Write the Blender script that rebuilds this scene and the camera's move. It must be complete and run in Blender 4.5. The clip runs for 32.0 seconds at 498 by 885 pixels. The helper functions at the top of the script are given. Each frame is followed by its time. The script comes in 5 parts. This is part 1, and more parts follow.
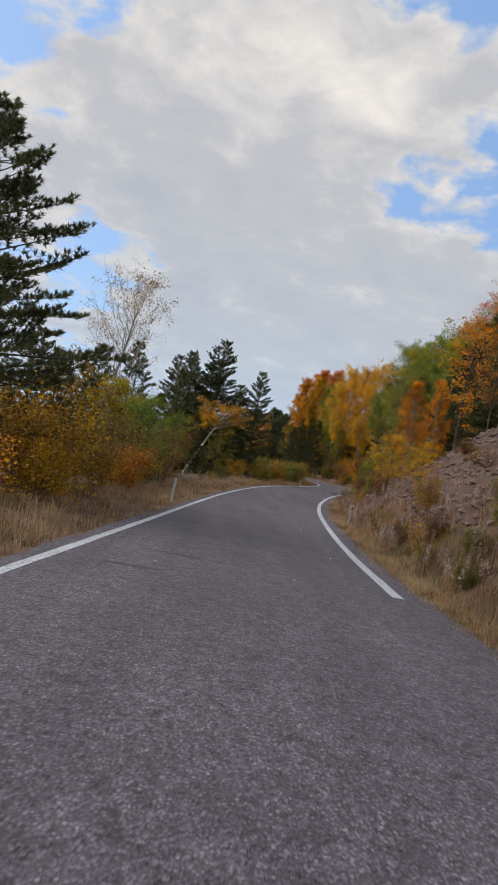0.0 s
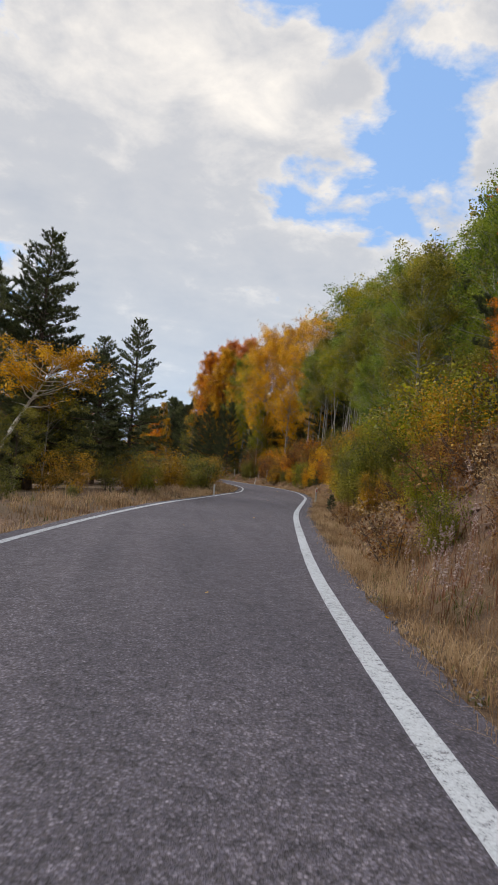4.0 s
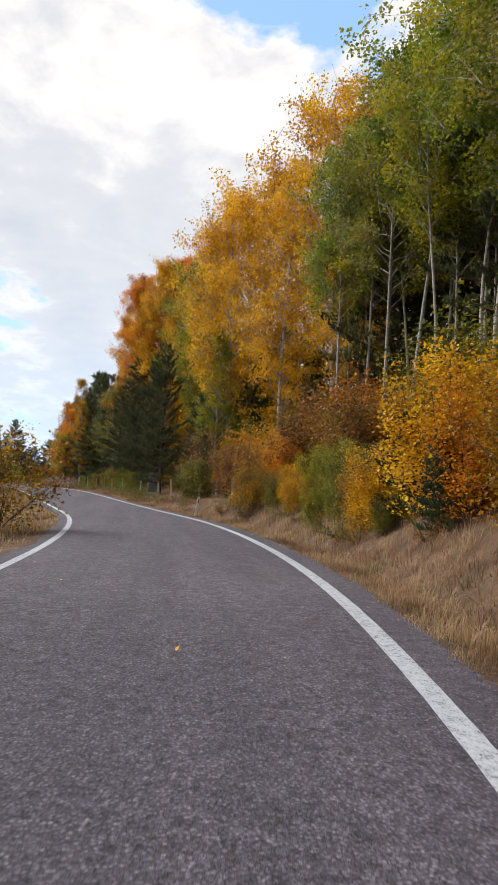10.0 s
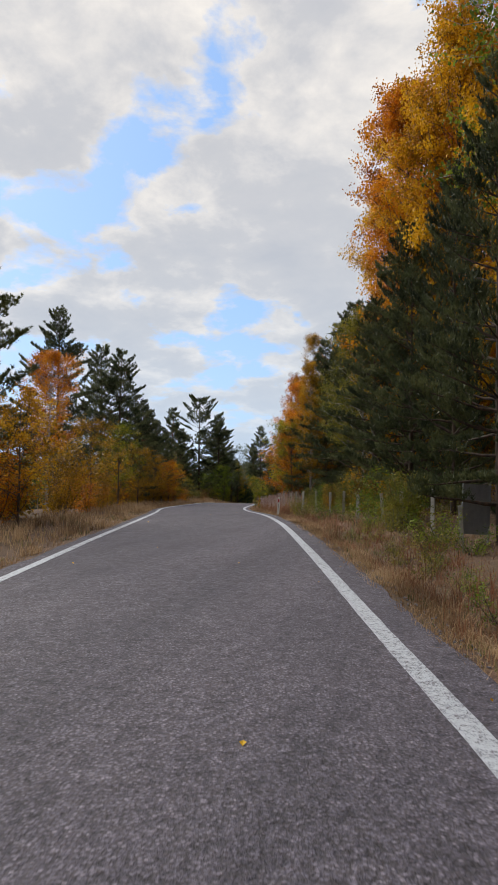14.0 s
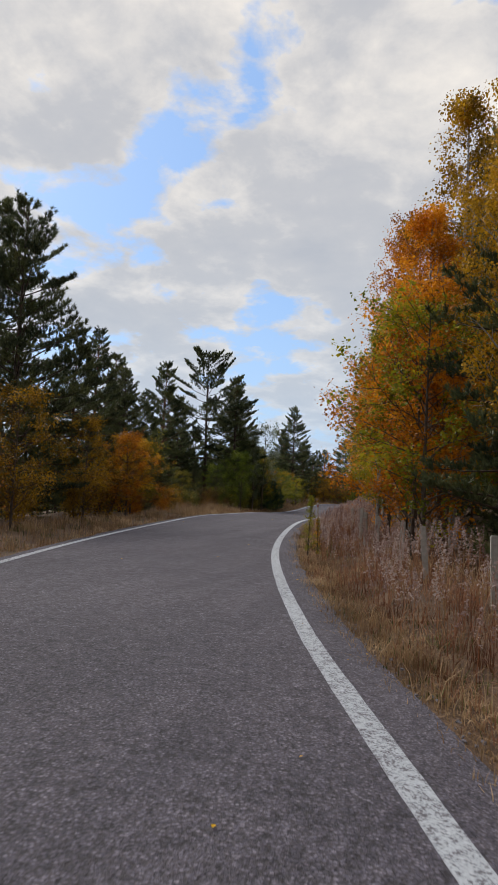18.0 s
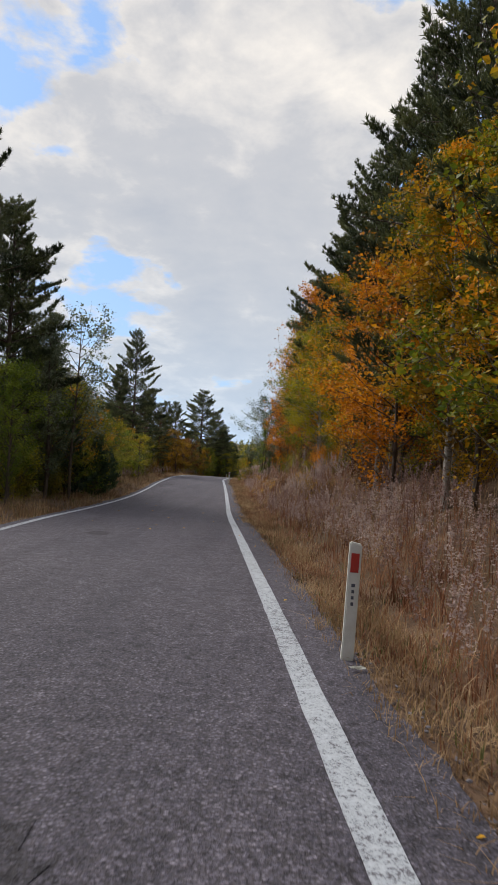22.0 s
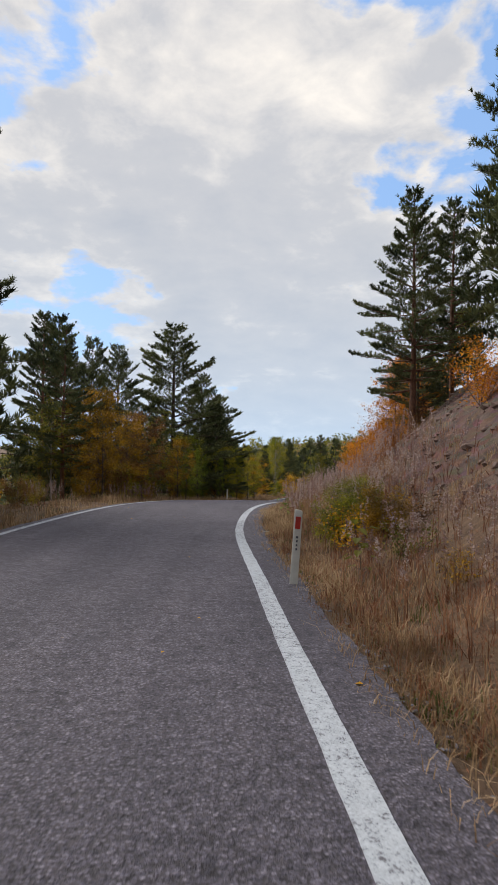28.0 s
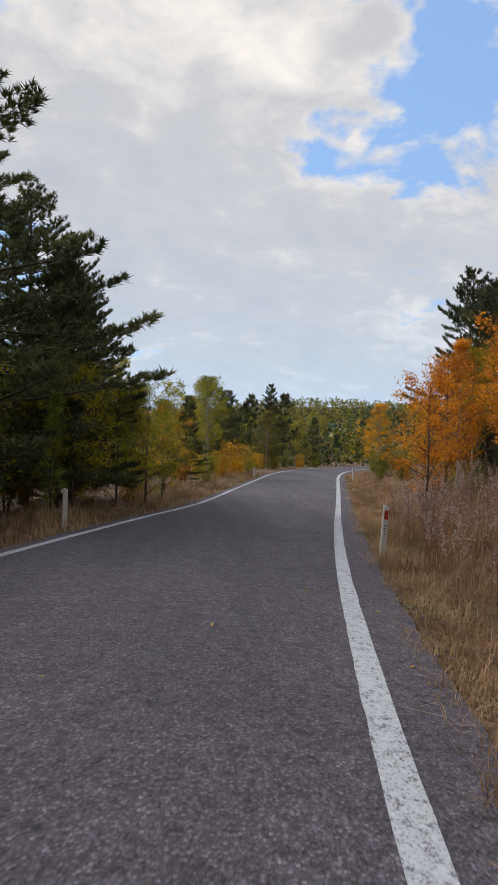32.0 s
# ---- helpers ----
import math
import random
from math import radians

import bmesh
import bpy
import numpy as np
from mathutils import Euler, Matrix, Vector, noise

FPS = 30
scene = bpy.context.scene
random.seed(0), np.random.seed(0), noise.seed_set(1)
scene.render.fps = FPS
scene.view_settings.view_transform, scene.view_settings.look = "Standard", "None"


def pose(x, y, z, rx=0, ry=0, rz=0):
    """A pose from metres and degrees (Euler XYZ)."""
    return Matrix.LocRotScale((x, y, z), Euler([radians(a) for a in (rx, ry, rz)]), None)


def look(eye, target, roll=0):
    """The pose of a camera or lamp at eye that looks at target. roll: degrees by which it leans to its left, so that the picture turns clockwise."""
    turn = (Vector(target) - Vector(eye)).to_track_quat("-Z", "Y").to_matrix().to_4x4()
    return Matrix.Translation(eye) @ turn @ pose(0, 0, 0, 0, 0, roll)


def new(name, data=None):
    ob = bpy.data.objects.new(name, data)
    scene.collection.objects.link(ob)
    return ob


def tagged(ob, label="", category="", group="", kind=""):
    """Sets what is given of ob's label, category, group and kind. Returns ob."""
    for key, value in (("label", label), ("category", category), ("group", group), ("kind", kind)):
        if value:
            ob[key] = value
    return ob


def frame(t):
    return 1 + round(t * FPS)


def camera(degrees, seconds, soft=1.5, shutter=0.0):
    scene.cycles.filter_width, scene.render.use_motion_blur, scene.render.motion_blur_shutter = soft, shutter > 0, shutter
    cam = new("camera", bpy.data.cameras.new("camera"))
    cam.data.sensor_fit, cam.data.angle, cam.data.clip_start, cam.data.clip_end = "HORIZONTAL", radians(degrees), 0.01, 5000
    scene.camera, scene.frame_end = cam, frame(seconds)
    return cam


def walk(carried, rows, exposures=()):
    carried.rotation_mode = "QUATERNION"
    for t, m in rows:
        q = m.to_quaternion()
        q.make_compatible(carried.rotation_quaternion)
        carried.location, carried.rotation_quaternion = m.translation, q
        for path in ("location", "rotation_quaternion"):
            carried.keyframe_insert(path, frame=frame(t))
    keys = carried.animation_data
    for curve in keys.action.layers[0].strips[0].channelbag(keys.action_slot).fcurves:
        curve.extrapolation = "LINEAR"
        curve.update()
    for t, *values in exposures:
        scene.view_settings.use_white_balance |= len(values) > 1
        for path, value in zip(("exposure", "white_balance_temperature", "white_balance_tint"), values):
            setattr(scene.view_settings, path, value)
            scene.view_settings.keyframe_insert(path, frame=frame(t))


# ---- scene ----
cam = camera(41.33, 32.0, soft=1.25, shutter=0.06)
ROWS = [
    (0.0, -0.545, 1.353, 1.392, 90.02, -10.19, -0.51),
    (0.5, -0.144, 6.096, 1.122, 89.86, -11.00, -1.41),
    (1.0, 0.152, 10.194, 0.950, 91.12, -9.69, -4.17),
    (1.5, 0.486, 14.657, 0.726, 90.04, -7.31, -4.40),
    (2.0, 0.788, 18.924, 0.525, 90.54, -7.19, -4.37),
    (2.5, 1.108, 23.377, 0.366, 90.70, -7.45, -5.08),
    (3.0, 1.599, 28.167, 0.211, 90.57, -6.70, -5.84),
    (3.5, 2.112, 32.395, 0.092, 91.03, -5.58, -7.15),
    (4.0, 2.652, 36.342, -0.019, 91.39, -5.44, -8.50),
    (4.5, 3.355, 41.078, -0.120, 92.04, -5.43, -9.65),
    (6.5, 6.918, 58.127, -0.403, 91.43, -1.24, -11.10),
    (7.0, 7.913, 62.262, -0.511, 91.69, -2.05, -13.17),
    (7.5, 9.079, 66.706, -0.615, 92.28, -1.13, -13.74),
    (8.0, 10.250, 71.093, -0.747, 92.45, -1.13, -13.82),
    (8.5, 11.369, 75.544, -0.815, 92.40, -1.00, -12.49),
    (9.0, 12.266, 79.713, -0.926, 92.07, -1.70, -11.27),
    (9.5, 13.165, 84.473, -1.041, 92.40, -2.23, -9.67),
    (10.0, 13.886, 88.671, -1.131, 92.71, -2.98, -8.51),
    (10.5, 14.589, 93.093, -1.142, 92.73, -4.31, -7.73),
    (11.0, 15.133, 97.570, -1.215, 92.46, -4.70, -4.86),
    (11.5, 15.527, 101.908, -1.259, 91.92, -4.30, -0.62),
    (12.0, 15.563, 106.161, -1.374, 91.86, -3.70, 3.36),
    (12.5, 15.253, 110.672, -1.445, 91.93, -3.01, 7.69),
    (13.0, 14.662, 115.127, -1.543, 92.17, -2.11, 11.26),
    (13.5, 13.844, 119.469, -1.656, 92.90, -1.31, 13.92),
    (14.0, 12.839, 123.616, -1.691, 93.07, -1.08, 14.43),
    (14.5, 11.751, 128.181, -1.740, 93.25, -0.21, 16.00),
    (15.0, 10.794, 131.847, -1.728, 93.36, -1.10, 16.27),
    (15.5, 9.695, 135.794, -1.717, 93.48, -1.49, 16.53),
    (17.5, 5.390, 151.196, -1.804, 92.92, -2.70, 16.91),
    (18.0, 4.238, 155.342, -1.894, 92.66, -2.69, 16.68),
    (18.5, 2.975, 159.447, -2.025, 91.95, -1.75, 17.16),
    (19.0, 1.680, 163.467, -2.133, 91.97, -1.75, 16.38),
    (19.5, 0.308, 167.909, -2.289, 92.17, -1.49, 14.97),
    (20.0, -0.844, 172.013, -2.398, 91.70, -1.27, 13.94),
    (20.5, -1.889, 176.412, -2.497, 91.68, -1.27, 11.88),
    (21.0, -2.648, 180.474, -2.593, 91.64, -1.51, 10.85),
    (21.5, -3.494, 185.492, -2.685, 90.95, -2.47, 6.90),
    (22.0, -4.114, 190.059, -2.757, 90.43, -3.57, 2.56),
    (22.5, -4.554, 194.362, -2.918, 90.60, -5.65, -0.06),
    (23.0, -5.104, 198.973, -3.103, 89.94, -5.38, 1.01),
    (23.5, -5.544, 203.387, -3.265, 90.28, -5.10, 1.61),
    (24.0, -6.006, 207.746, -3.459, 89.38, -3.29, 2.96),
    (24.5, -6.494, 212.576, -3.725, 89.73, -3.45, 1.94),
    (25.0, -6.851, 216.817, -3.931, 90.77, -3.02, 1.63),
    (25.5, -7.185, 221.282, -4.106, 90.58, -2.24, 1.64),
    (26.0, -7.579, 225.889, -4.265, 90.57, -2.15, 2.53),
    (26.5, -8.040, 230.615, -4.360, 91.17, -1.88, 1.73),
    (28.5, -9.341, 247.414, -4.510, 90.79, -0.62, 1.37),
    (29.0, -9.673, 251.719, -4.613, 90.35, -0.02, 0.67),
    (29.5, -9.950, 256.333, -4.706, 89.96, -0.39, -0.81),
    (30.0, -10.111, 260.722, -4.804, 89.35, -0.28, -1.71),
    (30.5, -10.117, 264.894, -4.894, 89.78, -0.91, -3.53),
    (31.0, -10.012, 269.291, -4.965, 88.97, -2.16, -3.95),
    (31.5, -9.654, 273.940, -5.158, 88.76, -2.38, -3.30),
    (32.0, -9.119, 278.111, -5.370, 88.19, -2.34, -4.99),
]
walk(cam, [(t, pose(x, y, z, rx, ry, rz)) for t, x, y, z, rx, ry, rz in ROWS],
     [(0.0, 0.2), (2.0, 0.32), (4.0, 0.4), (7.0, 0.65), (9.0, 0.73), (10.0, 0.78), (11.0, 0.82), (12.0, 0.68), (13.0, 0.53), (14.0, 0.38), (15.0, 0.32), (19.0, 0.26), (22.0, 0.36), (24.0, 0.44), (26.0, 0.4), (29.0, 0.4), (31.0, 0.34), (32.0, 0.36)])

# ---- sky and sun ----
SUN_AZ, SUN_EL = 58.0, 38.0          # degrees to the left of the way ahead, and up


def world_sky():
    w = bpy.data.worlds.new("sky")
    scene.world = w
    w.use_nodes = True
    nt = w.node_tree
    nt.nodes.clear()
    N, LK = nt.nodes.new, nt.links.new
    out, bg = N("ShaderNodeOutputWorld"), N("ShaderNodeBackground")
    sky = N("ShaderNodeTexSky")
    sky.sky_type, sky.sun_disc = "NISHITA", False
    sky.sun_elevation, sky.sun_rotation = radians(SUN_EL), radians(-SUN_AZ)
    skyc = N("ShaderNodeVectorMath")
    skyc.operation = "SCALE"
    skyc.inputs["Scale"].default_value = 0.128
    LK(sky.outputs[0], skyc.inputs[0])
    tc = N("ShaderNodeTexCoord")
    sep = N("ShaderNodeSeparateXYZ")
    LK(tc.outputs["Generated"], sep.inputs[0])

    def m(op, a, b=None, c=None):
        n = N("ShaderNodeMath")
        n.operation = op
        for i, v in enumerate((a, b, c)):
            if v is None:
                continue
            if isinstance(v, (int, float)):
                n.inputs[i].default_value = v
            else:
                LK(v, n.inputs[i])
        return n.outputs[0]
    # the cloud layer lies flat overhead, so it is stretched towards the horizon
    den = m("ADD", m("MAXIMUM", sep.outputs[2], 0.0), 0.30)
    comb = N("ShaderNodeCombineXYZ")
    LK(m("DIVIDE", sep.outputs[0], den), comb.inputs[0])
    LK(m("DIVIDE", sep.outputs[1], den), comb.inputs[1])

    def fbm(scale, detail, rough, off, dist=0.0):
        mp = N("ShaderNodeMapping")
        mp.inputs["Location"].default_value = off
        LK(comb.outputs[0], mp.inputs[0])
        n = N("ShaderNodeTexNoise")
        n.inputs["Scale"].default_value, n.inputs["Detail"].default_value = scale, detail
        n.inputs["Roughness"].default_value, n.inputs["Distortion"].default_value = rough, dist
        LK(mp.outputs[0], n.inputs["Vector"])
        return n.outputs[0]
    # the same cloud heights twice, the second a step towards the sun: their difference lights the heaps from one side
    step = (0.055 * math.sin(radians(SUN_AZ)), -0.055 * math.cos(radians(SUN_AZ)))

    def heights(dx, dy):
        body = fbm(1.6, 9.0, 0.56, (3.1 + dx, 0.4 + dy, 0.0), 0.10)
        puffs = fbm(5.2, 10.0, 0.56, (7.7 + dx, 2.2 + dy, 0.0), 0.15)
        return m("ADD", m("MULTIPLY", body, 0.75), m("MULTIPLY", puffs, 0.75))
    tall, sunward = heights(0.0, 0.0), heights(*step)
    relief = m("SUBTRACT", tall, sunward)
    cover = m("SUBTRACT", tall, 0.245)

    # wide openings in the cloud cover and two bright heaps, by direction
    def lobe(az, el, width):
        a, e = radians(az), radians(el)
        d = (-math.sin(a) * math.cos(e), math.cos(a) * math.cos(e), math.sin(e))
        dot = N("ShaderNodeVectorMath")
        dot.operation = "DOT_PRODUCT"
        dot.inputs[1].default_value = d
        LK(tc.outputs["Generated"], dot.inputs[0])
        ang = m("DIVIDE", m("SUBTRACT", 1.0, dot.outputs["Value"]), 1 - math.cos(radians(width)))
        return m("POWER", 2.718, m("MULTIPLY", ang, -1.0))
    for az, el, width, amount in LOBES:
        cover = m("ADD", cover, m("MULTIPLY", lobe(az, el, width), amount))
    # the cover closes up low down, where one looks through it edge on
    low = m("MULTIPLY", sep.outputs[2], 4.6)
    cover = m("ADD", cover, m("MULTIPLY", m("POWER", 2.718, m("MULTIPLY", m("MULTIPLY", low, low), -1.0)), 0.02))
    ramp = N("ShaderNodeValToRGB")
    ramp.color_ramp.elements[0].position, ramp.color_ramp.elements[1].position = 0.345, 0.425
    LK(cover, ramp.inputs[0])
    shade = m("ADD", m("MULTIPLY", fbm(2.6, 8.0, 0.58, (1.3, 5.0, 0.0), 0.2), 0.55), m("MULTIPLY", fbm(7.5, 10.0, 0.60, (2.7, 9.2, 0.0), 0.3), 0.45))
    for az, el, width, amount in HEAPS:
        shade = m("ADD", shade, m("MULTIPLY", lobe(az, el, width), amount))
    shade = m("ADD", shade, m("MULTIPLY", relief, 0.42))
    # thin sunlit rims where the cloud breaks up
    rim = N("ShaderNodeMapRange")
    rim.interpolation_type = "SMOOTHSTEP"
    LK(cover, rim.inputs["Value"])
    for k, v in (("From Min", 0.40), ("From Max", 0.53), ("To Min", 0.10), ("To Max", 0.0)):
        rim.inputs[k].default_value = v
    shade = m("ADD", shade, rim.outputs["Result"])
    cr = N("ShaderNodeValToRGB")
    e = cr.color_ramp.elements
    e[0].position, e[0].color = 0.30, (0.41, 0.425, 0.465, 1)
    e[1].position, e[1].color = 0.78, (0.80, 0.75, 0.69, 1)
    mid = e.new(0.52)
    mid.color = (0.475, 0.478, 0.50, 1)
    LK(shade, cr.inputs[0])
    mix = N("ShaderNodeMix")
    mix.data_type = "RGBA"
    LK(ramp.outputs[0], mix.inputs["Factor"])
    tint = N("ShaderNodeVectorMath")
    tint.operation = "MULTIPLY"
    tint.inputs[1].default_value = (0.84, 0.97, 1.12)
    LK(skyc.outputs[0], tint.inputs[0])
    even = N("ShaderNodeMix")
    even.data_type = "RGBA"
    even.inputs["Factor"].default_value = 0.65
    LK(tint.outputs[0], even.inputs["A"])
    even.inputs["B"].default_value = (0.26, 0.43, 0.74, 1)
    LK(even.outputs["Result"], mix.inputs["A"])
    LK(cr.outputs[0], mix.inputs["B"])
    # pale bluish haze low over the horizon
    haze = N("ShaderNodeMix")
    haze.data_type = "RGBA"
    LK(m("MULTIPLY", m("POWER", 2.718, m("MULTIPLY", m("MAXIMUM", sep.outputs[2], 0.0), -7.0)), 0.82), haze.inputs["Factor"])
    LK(mix.outputs["Result"], haze.inputs["A"])
    haze.inputs["B"].default_value = (0.42, 0.565, 0.74, 1)
    LK(haze.outputs["Result"], bg.inputs["Color"])
    bg.inputs["Strength"].default_value = 1.0
    LK(bg.outputs[0], out.inputs[0])


LOBES = [(-9, 39, 6.5, -0.28), (-19, 29, 6.3, -0.25), (-10.5, 22.8, 3.6, -0.15), (-25, 23, 5.5, -0.10), (-12.5, 14.5, 3.2, 0.11), (33, 20.5, 4.5, -0.07), (17, 31, 3.5, -0.06), (14, 11, 5.5, -0.11), (21, 7, 6.5, -0.12), (36, 9, 8.0, -0.10), (27, 14, 3.0, -0.08),
         (24, 27, 4.0, -0.08), (3, 36, 3.0, -0.20), (-7.5, 28.5, 4.0, 0.20), (0, 30, 4.5, 0.18), (4, 19, 10.0, 0.10), (-6, 11, 9.0, 0.13), (40, 33, 5.0, 0.15), (-15, 30.5, 2.2, 0.13)]
HEAPS = [(-7, 29, 4.0, 0.17), (0, 31, 5.0, 0.17), (7, 31, 6.0, 0.10), (38, 34, 6.0, 0.12), (58, 46, 16.0, 0.30), (5, 15, 9.0, -0.05), (-6, 13, 6.0, -0.06)]
world_sky()
sun = new("sun", bpy.data.lights.new("sun", "SUN"))
sun.data.energy, sun.data.angle, sun.data.color = 2.5, radians(35), (1.0, 0.945, 0.87)
sa, se = radians(SUN_AZ), radians(SUN_EL)
sun.matrix_world = look((-60 * math.sin(sa), 60 * math.cos(sa), 60 * math.tan(se)), (0, 0, 0))

# ---- materials ----
def mat(name):
    mt = bpy.data.materials.new(name)
    mt.use_nodes = True
    nt = mt.node_tree
    b = nt.nodes["Principled BSDF"]
    return mt, nt, b


def node(nt, kind, **inp):
    n = nt.nodes.new(kind)
    for k, v in inp.items():
        n.inputs[k.replace("_", " ")].default_value = v
    return n


def ramp(nt, src, stops):
    r = nt.nodes.new("ShaderNodeValToRGB")
    el = r.color_ramp.elements
    while len(el) < len(stops):
        el.new(0.5)
    for e, (p, c) in zip(el, stops):
        e.position, e.color = p, (*c, 1)
    nt.links.new(src, r.inputs[0])
    return r.outputs[0]


def mixc(nt, fac, a, b, mode="MIX"):
    n = nt.nodes.new("ShaderNodeMix")
    n.data_type, n.blend_type = "RGBA", mode
    for v, k in ((fac, "Factor"), (a, "A"), (b, "B")):
        if isinstance(v, (int, float)):
            n.inputs[k].default_value = v
        elif isinstance(v, tuple):
            n.inputs[k].default_value = (*v, 1)
        else:
            nt.links.new(v, n.inputs[k])
    return n.outputs["Result"]


def bump(nt, b, src, strength, dist):
    n = node(nt, "ShaderNodeBump", Strength=strength, Distance=dist)
    nt.links.new(src, n.inputs["Height"])
    nt.links.new(n.outputs[0], b.inputs["Normal"])
    return n


def tex(nt, scale, detail=4.0, rough=0.55, kind="NOISE", coord="Object", stretch=None):
    tc = nt.nodes.new("ShaderNodeTexCoord")
    n = nt.nodes.new("ShaderNodeTexNoise" if kind == "NOISE" else "ShaderNodeTexVoronoi")
    n.inputs["Scale"].default_value = scale
    if kind == "NOISE":
        n.inputs["Detail"].default_value, n.inputs["Roughness"].default_value = detail, rough
    src = tc.outputs[coord]
    if stretch:
        mp = nt.nodes.new("ShaderNodeMapping")
        mp.inputs["Scale"].default_value = stretch
        nt.links.new(src, mp.inputs[0])
        src = mp.outputs[0]
    nt.links.new(src, n.inputs["Vector"])
    return n


def asphalt_mat(name="worn_chipseal", tone=1.0, chip=46.0):
    mt, nt, b = mat(name)
    stones = tex(nt, chip, kind="VORONOI")
    big = tex(nt, 0.30, 5.0, 0.6)
    streak = tex(nt, 1.3, 5.0, 0.6, stretch=(1, 0.06, 1))
    mid = tex(nt, 4.0, 6.0, 0.7)
    pits = tex(nt, 11.0, 4.0, 0.75)
    grain = tex(nt, 24.0, 3.0, 0.75)
    col = ramp(nt, stones.outputs["Color"], [(0.1, (0.074, 0.072, 0.099)), (0.55, (0.134, 0.129, 0.172)), (0.8, (0.192, 0.184, 0.234)), (1.0, (0.290, 0.282, 0.338))])
    col = mixc(nt, ramp(nt, stones.outputs["Distance"], [(0.30, (0, 0, 0)), (0.70, (1, 1, 1))]), col, (0.066, 0.061, 0.074))
    col = mixc(nt, 0.6, col, ramp(nt, big.outputs[0], [(0.3, (0.62, 0.61, 0.66)), (0.7, (1.10, 1.07, 1.04))]), "MULTIPLY")
    col = mixc(nt, 0.7, col, ramp(nt, streak.outputs[0], [(0.35, (0.70, 0.69, 0.72)), (0.65, (1.14, 1.11, 1.09))]), "MULTIPLY")
    col = mixc(nt, 0.6, col, ramp(nt, mid.outputs[0], [(0.35, (0.60, 0.59, 0.61)), (0.62, (1.12, 1.11, 1.1))]), "MULTIPLY")
    col = mixc(nt, 0.8, col, ramp(nt, pits.outputs[0], [(0.36, (0.42, 0.41, 0.44)), (0.47, (0.95, 0.94, 0.95)), (0.64, (1.30, 1.28, 1.27))]), "MULTIPLY")
    col = mixc(nt, 0.7, col, ramp(nt, grain.outputs[0], [(0.36, (0.58 * tone, 0.57 * tone, 0.58 * tone)), (0.64, (1.38 * tone, 1.36 * tone, 1.36 * tone))]), "MULTIPLY")
    nt.links.new(col, b.inputs["Base Color"])
    b.inputs["Roughness"].default_value = 0.85
    s = nt.nodes.new("ShaderNodeMath")
    s.operation = "ADD"
    nt.links.new(pits.outputs[0], s.inputs[0])
    nt.links.new(grain.outputs[0], s.inputs[1])
    bump(nt, b, s.outputs[0], 0.8, 0.03)
    return mt


def paint_mat():
    mt, nt, b = mat("worn_road_paint")
    a, c = tex(nt, 15.0, 6.0, 0.8), tex(nt, 60.0, 2.0, 0.6)
    patch = tex(nt, 0.22, 3.0, 0.5)
    s = nt.nodes.new("ShaderNodeMath")
    s.operation = "MULTIPLY_ADD"
    nt.links.new(c.outputs[0], s.inputs[0])
    s.inputs[1].default_value = 0.4
    nt.links.new(a.outputs[0], s.inputs[2])
    s2 = nt.nodes.new("ShaderNodeMath")
    s2.operation = "MULTIPLY_ADD"
    nt.links.new(patch.outputs[0], s2.inputs[0])
    s2.inputs[1].default_value = 0.25
    nt.links.new(s.outputs[0], s2.inputs[2])
    col = ramp(nt, s2.outputs[0], [(0.70, (0.11, 0.105, 0.125)), (0.77, (0.36, 0.39, 0.44)), (1.0, (0.50, 0.535, 0.585))])
    nt.links.new(col, b.inputs["Base Color"])
    b.inputs["Roughness"].default_value = 0.7
    bump(nt, b, c.outputs[0], 0.5, 0.006)
    return mt


def ground_mat():
    mt, nt, b = mat("dry_forest_floor")
    a, c, d = tex(nt, 0.25, 5.0), tex(nt, 2.2, 6.0, 0.65), tex(nt, 14.0, 5.0, 0.7)
    col = ramp(nt, c.outputs[0], [(0.3, (0.060, 0.034, 0.022)), (0.5, (0.135, 0.080, 0.050)), (0.68, (0.23, 0.150, 0.092))])
    col = mixc(nt, ramp(nt, a.outputs[0], [(0.45, (0, 0, 0)), (0.62, (1, 1, 1))]), col, (0.105, 0.068, 0.036))
    col = mixc(nt, 0.85, col, ramp(nt, d.outputs[0], [(0.3, (0.4, 0.38, 0.36)), (0.65, (1.25, 1.2, 1.15))]), "MULTIPLY")
    nt.links.new(col, b.inputs["Base Color"])
    b.inputs["Roughness"].default_value = 0.95
    bump(nt, b, d.outputs[0], 0.8, 0.06)
    return mt


def soil_mat():
    mt, nt, b = mat("eroded_stony_soil")
    a, c = tex(nt, 1.1, 6.0, 0.65), tex(nt, 9.0, 6.0, 0.7)
    v = tex(nt, 3.5, kind="VORONOI", stretch=(1.0, 0.6, 1.8))
    col = ramp(nt, a.outputs[0], [(0.3, (0.058, 0.031, 0.025)), (0.5, (0.118, 0.068, 0.054)), (0.7, (0.19, 0.118, 0.096))])
    col = mixc(nt, 0.45, col, v.outputs["Color"], "MULTIPLY")
    col = mixc(nt, 0.7, col, ramp(nt, c.outputs[0], [(0.3, (0.45, 0.43, 0.42)), (0.65, (1.3, 1.25, 1.2))]), "MULTIPLY")
    nt.links.new(col, b.inputs["Base Color"])
    b.inputs["Roughness"].default_value = 0.95
    bump(nt, b, c.outputs[0], 0.9, 0.08)
    return mt


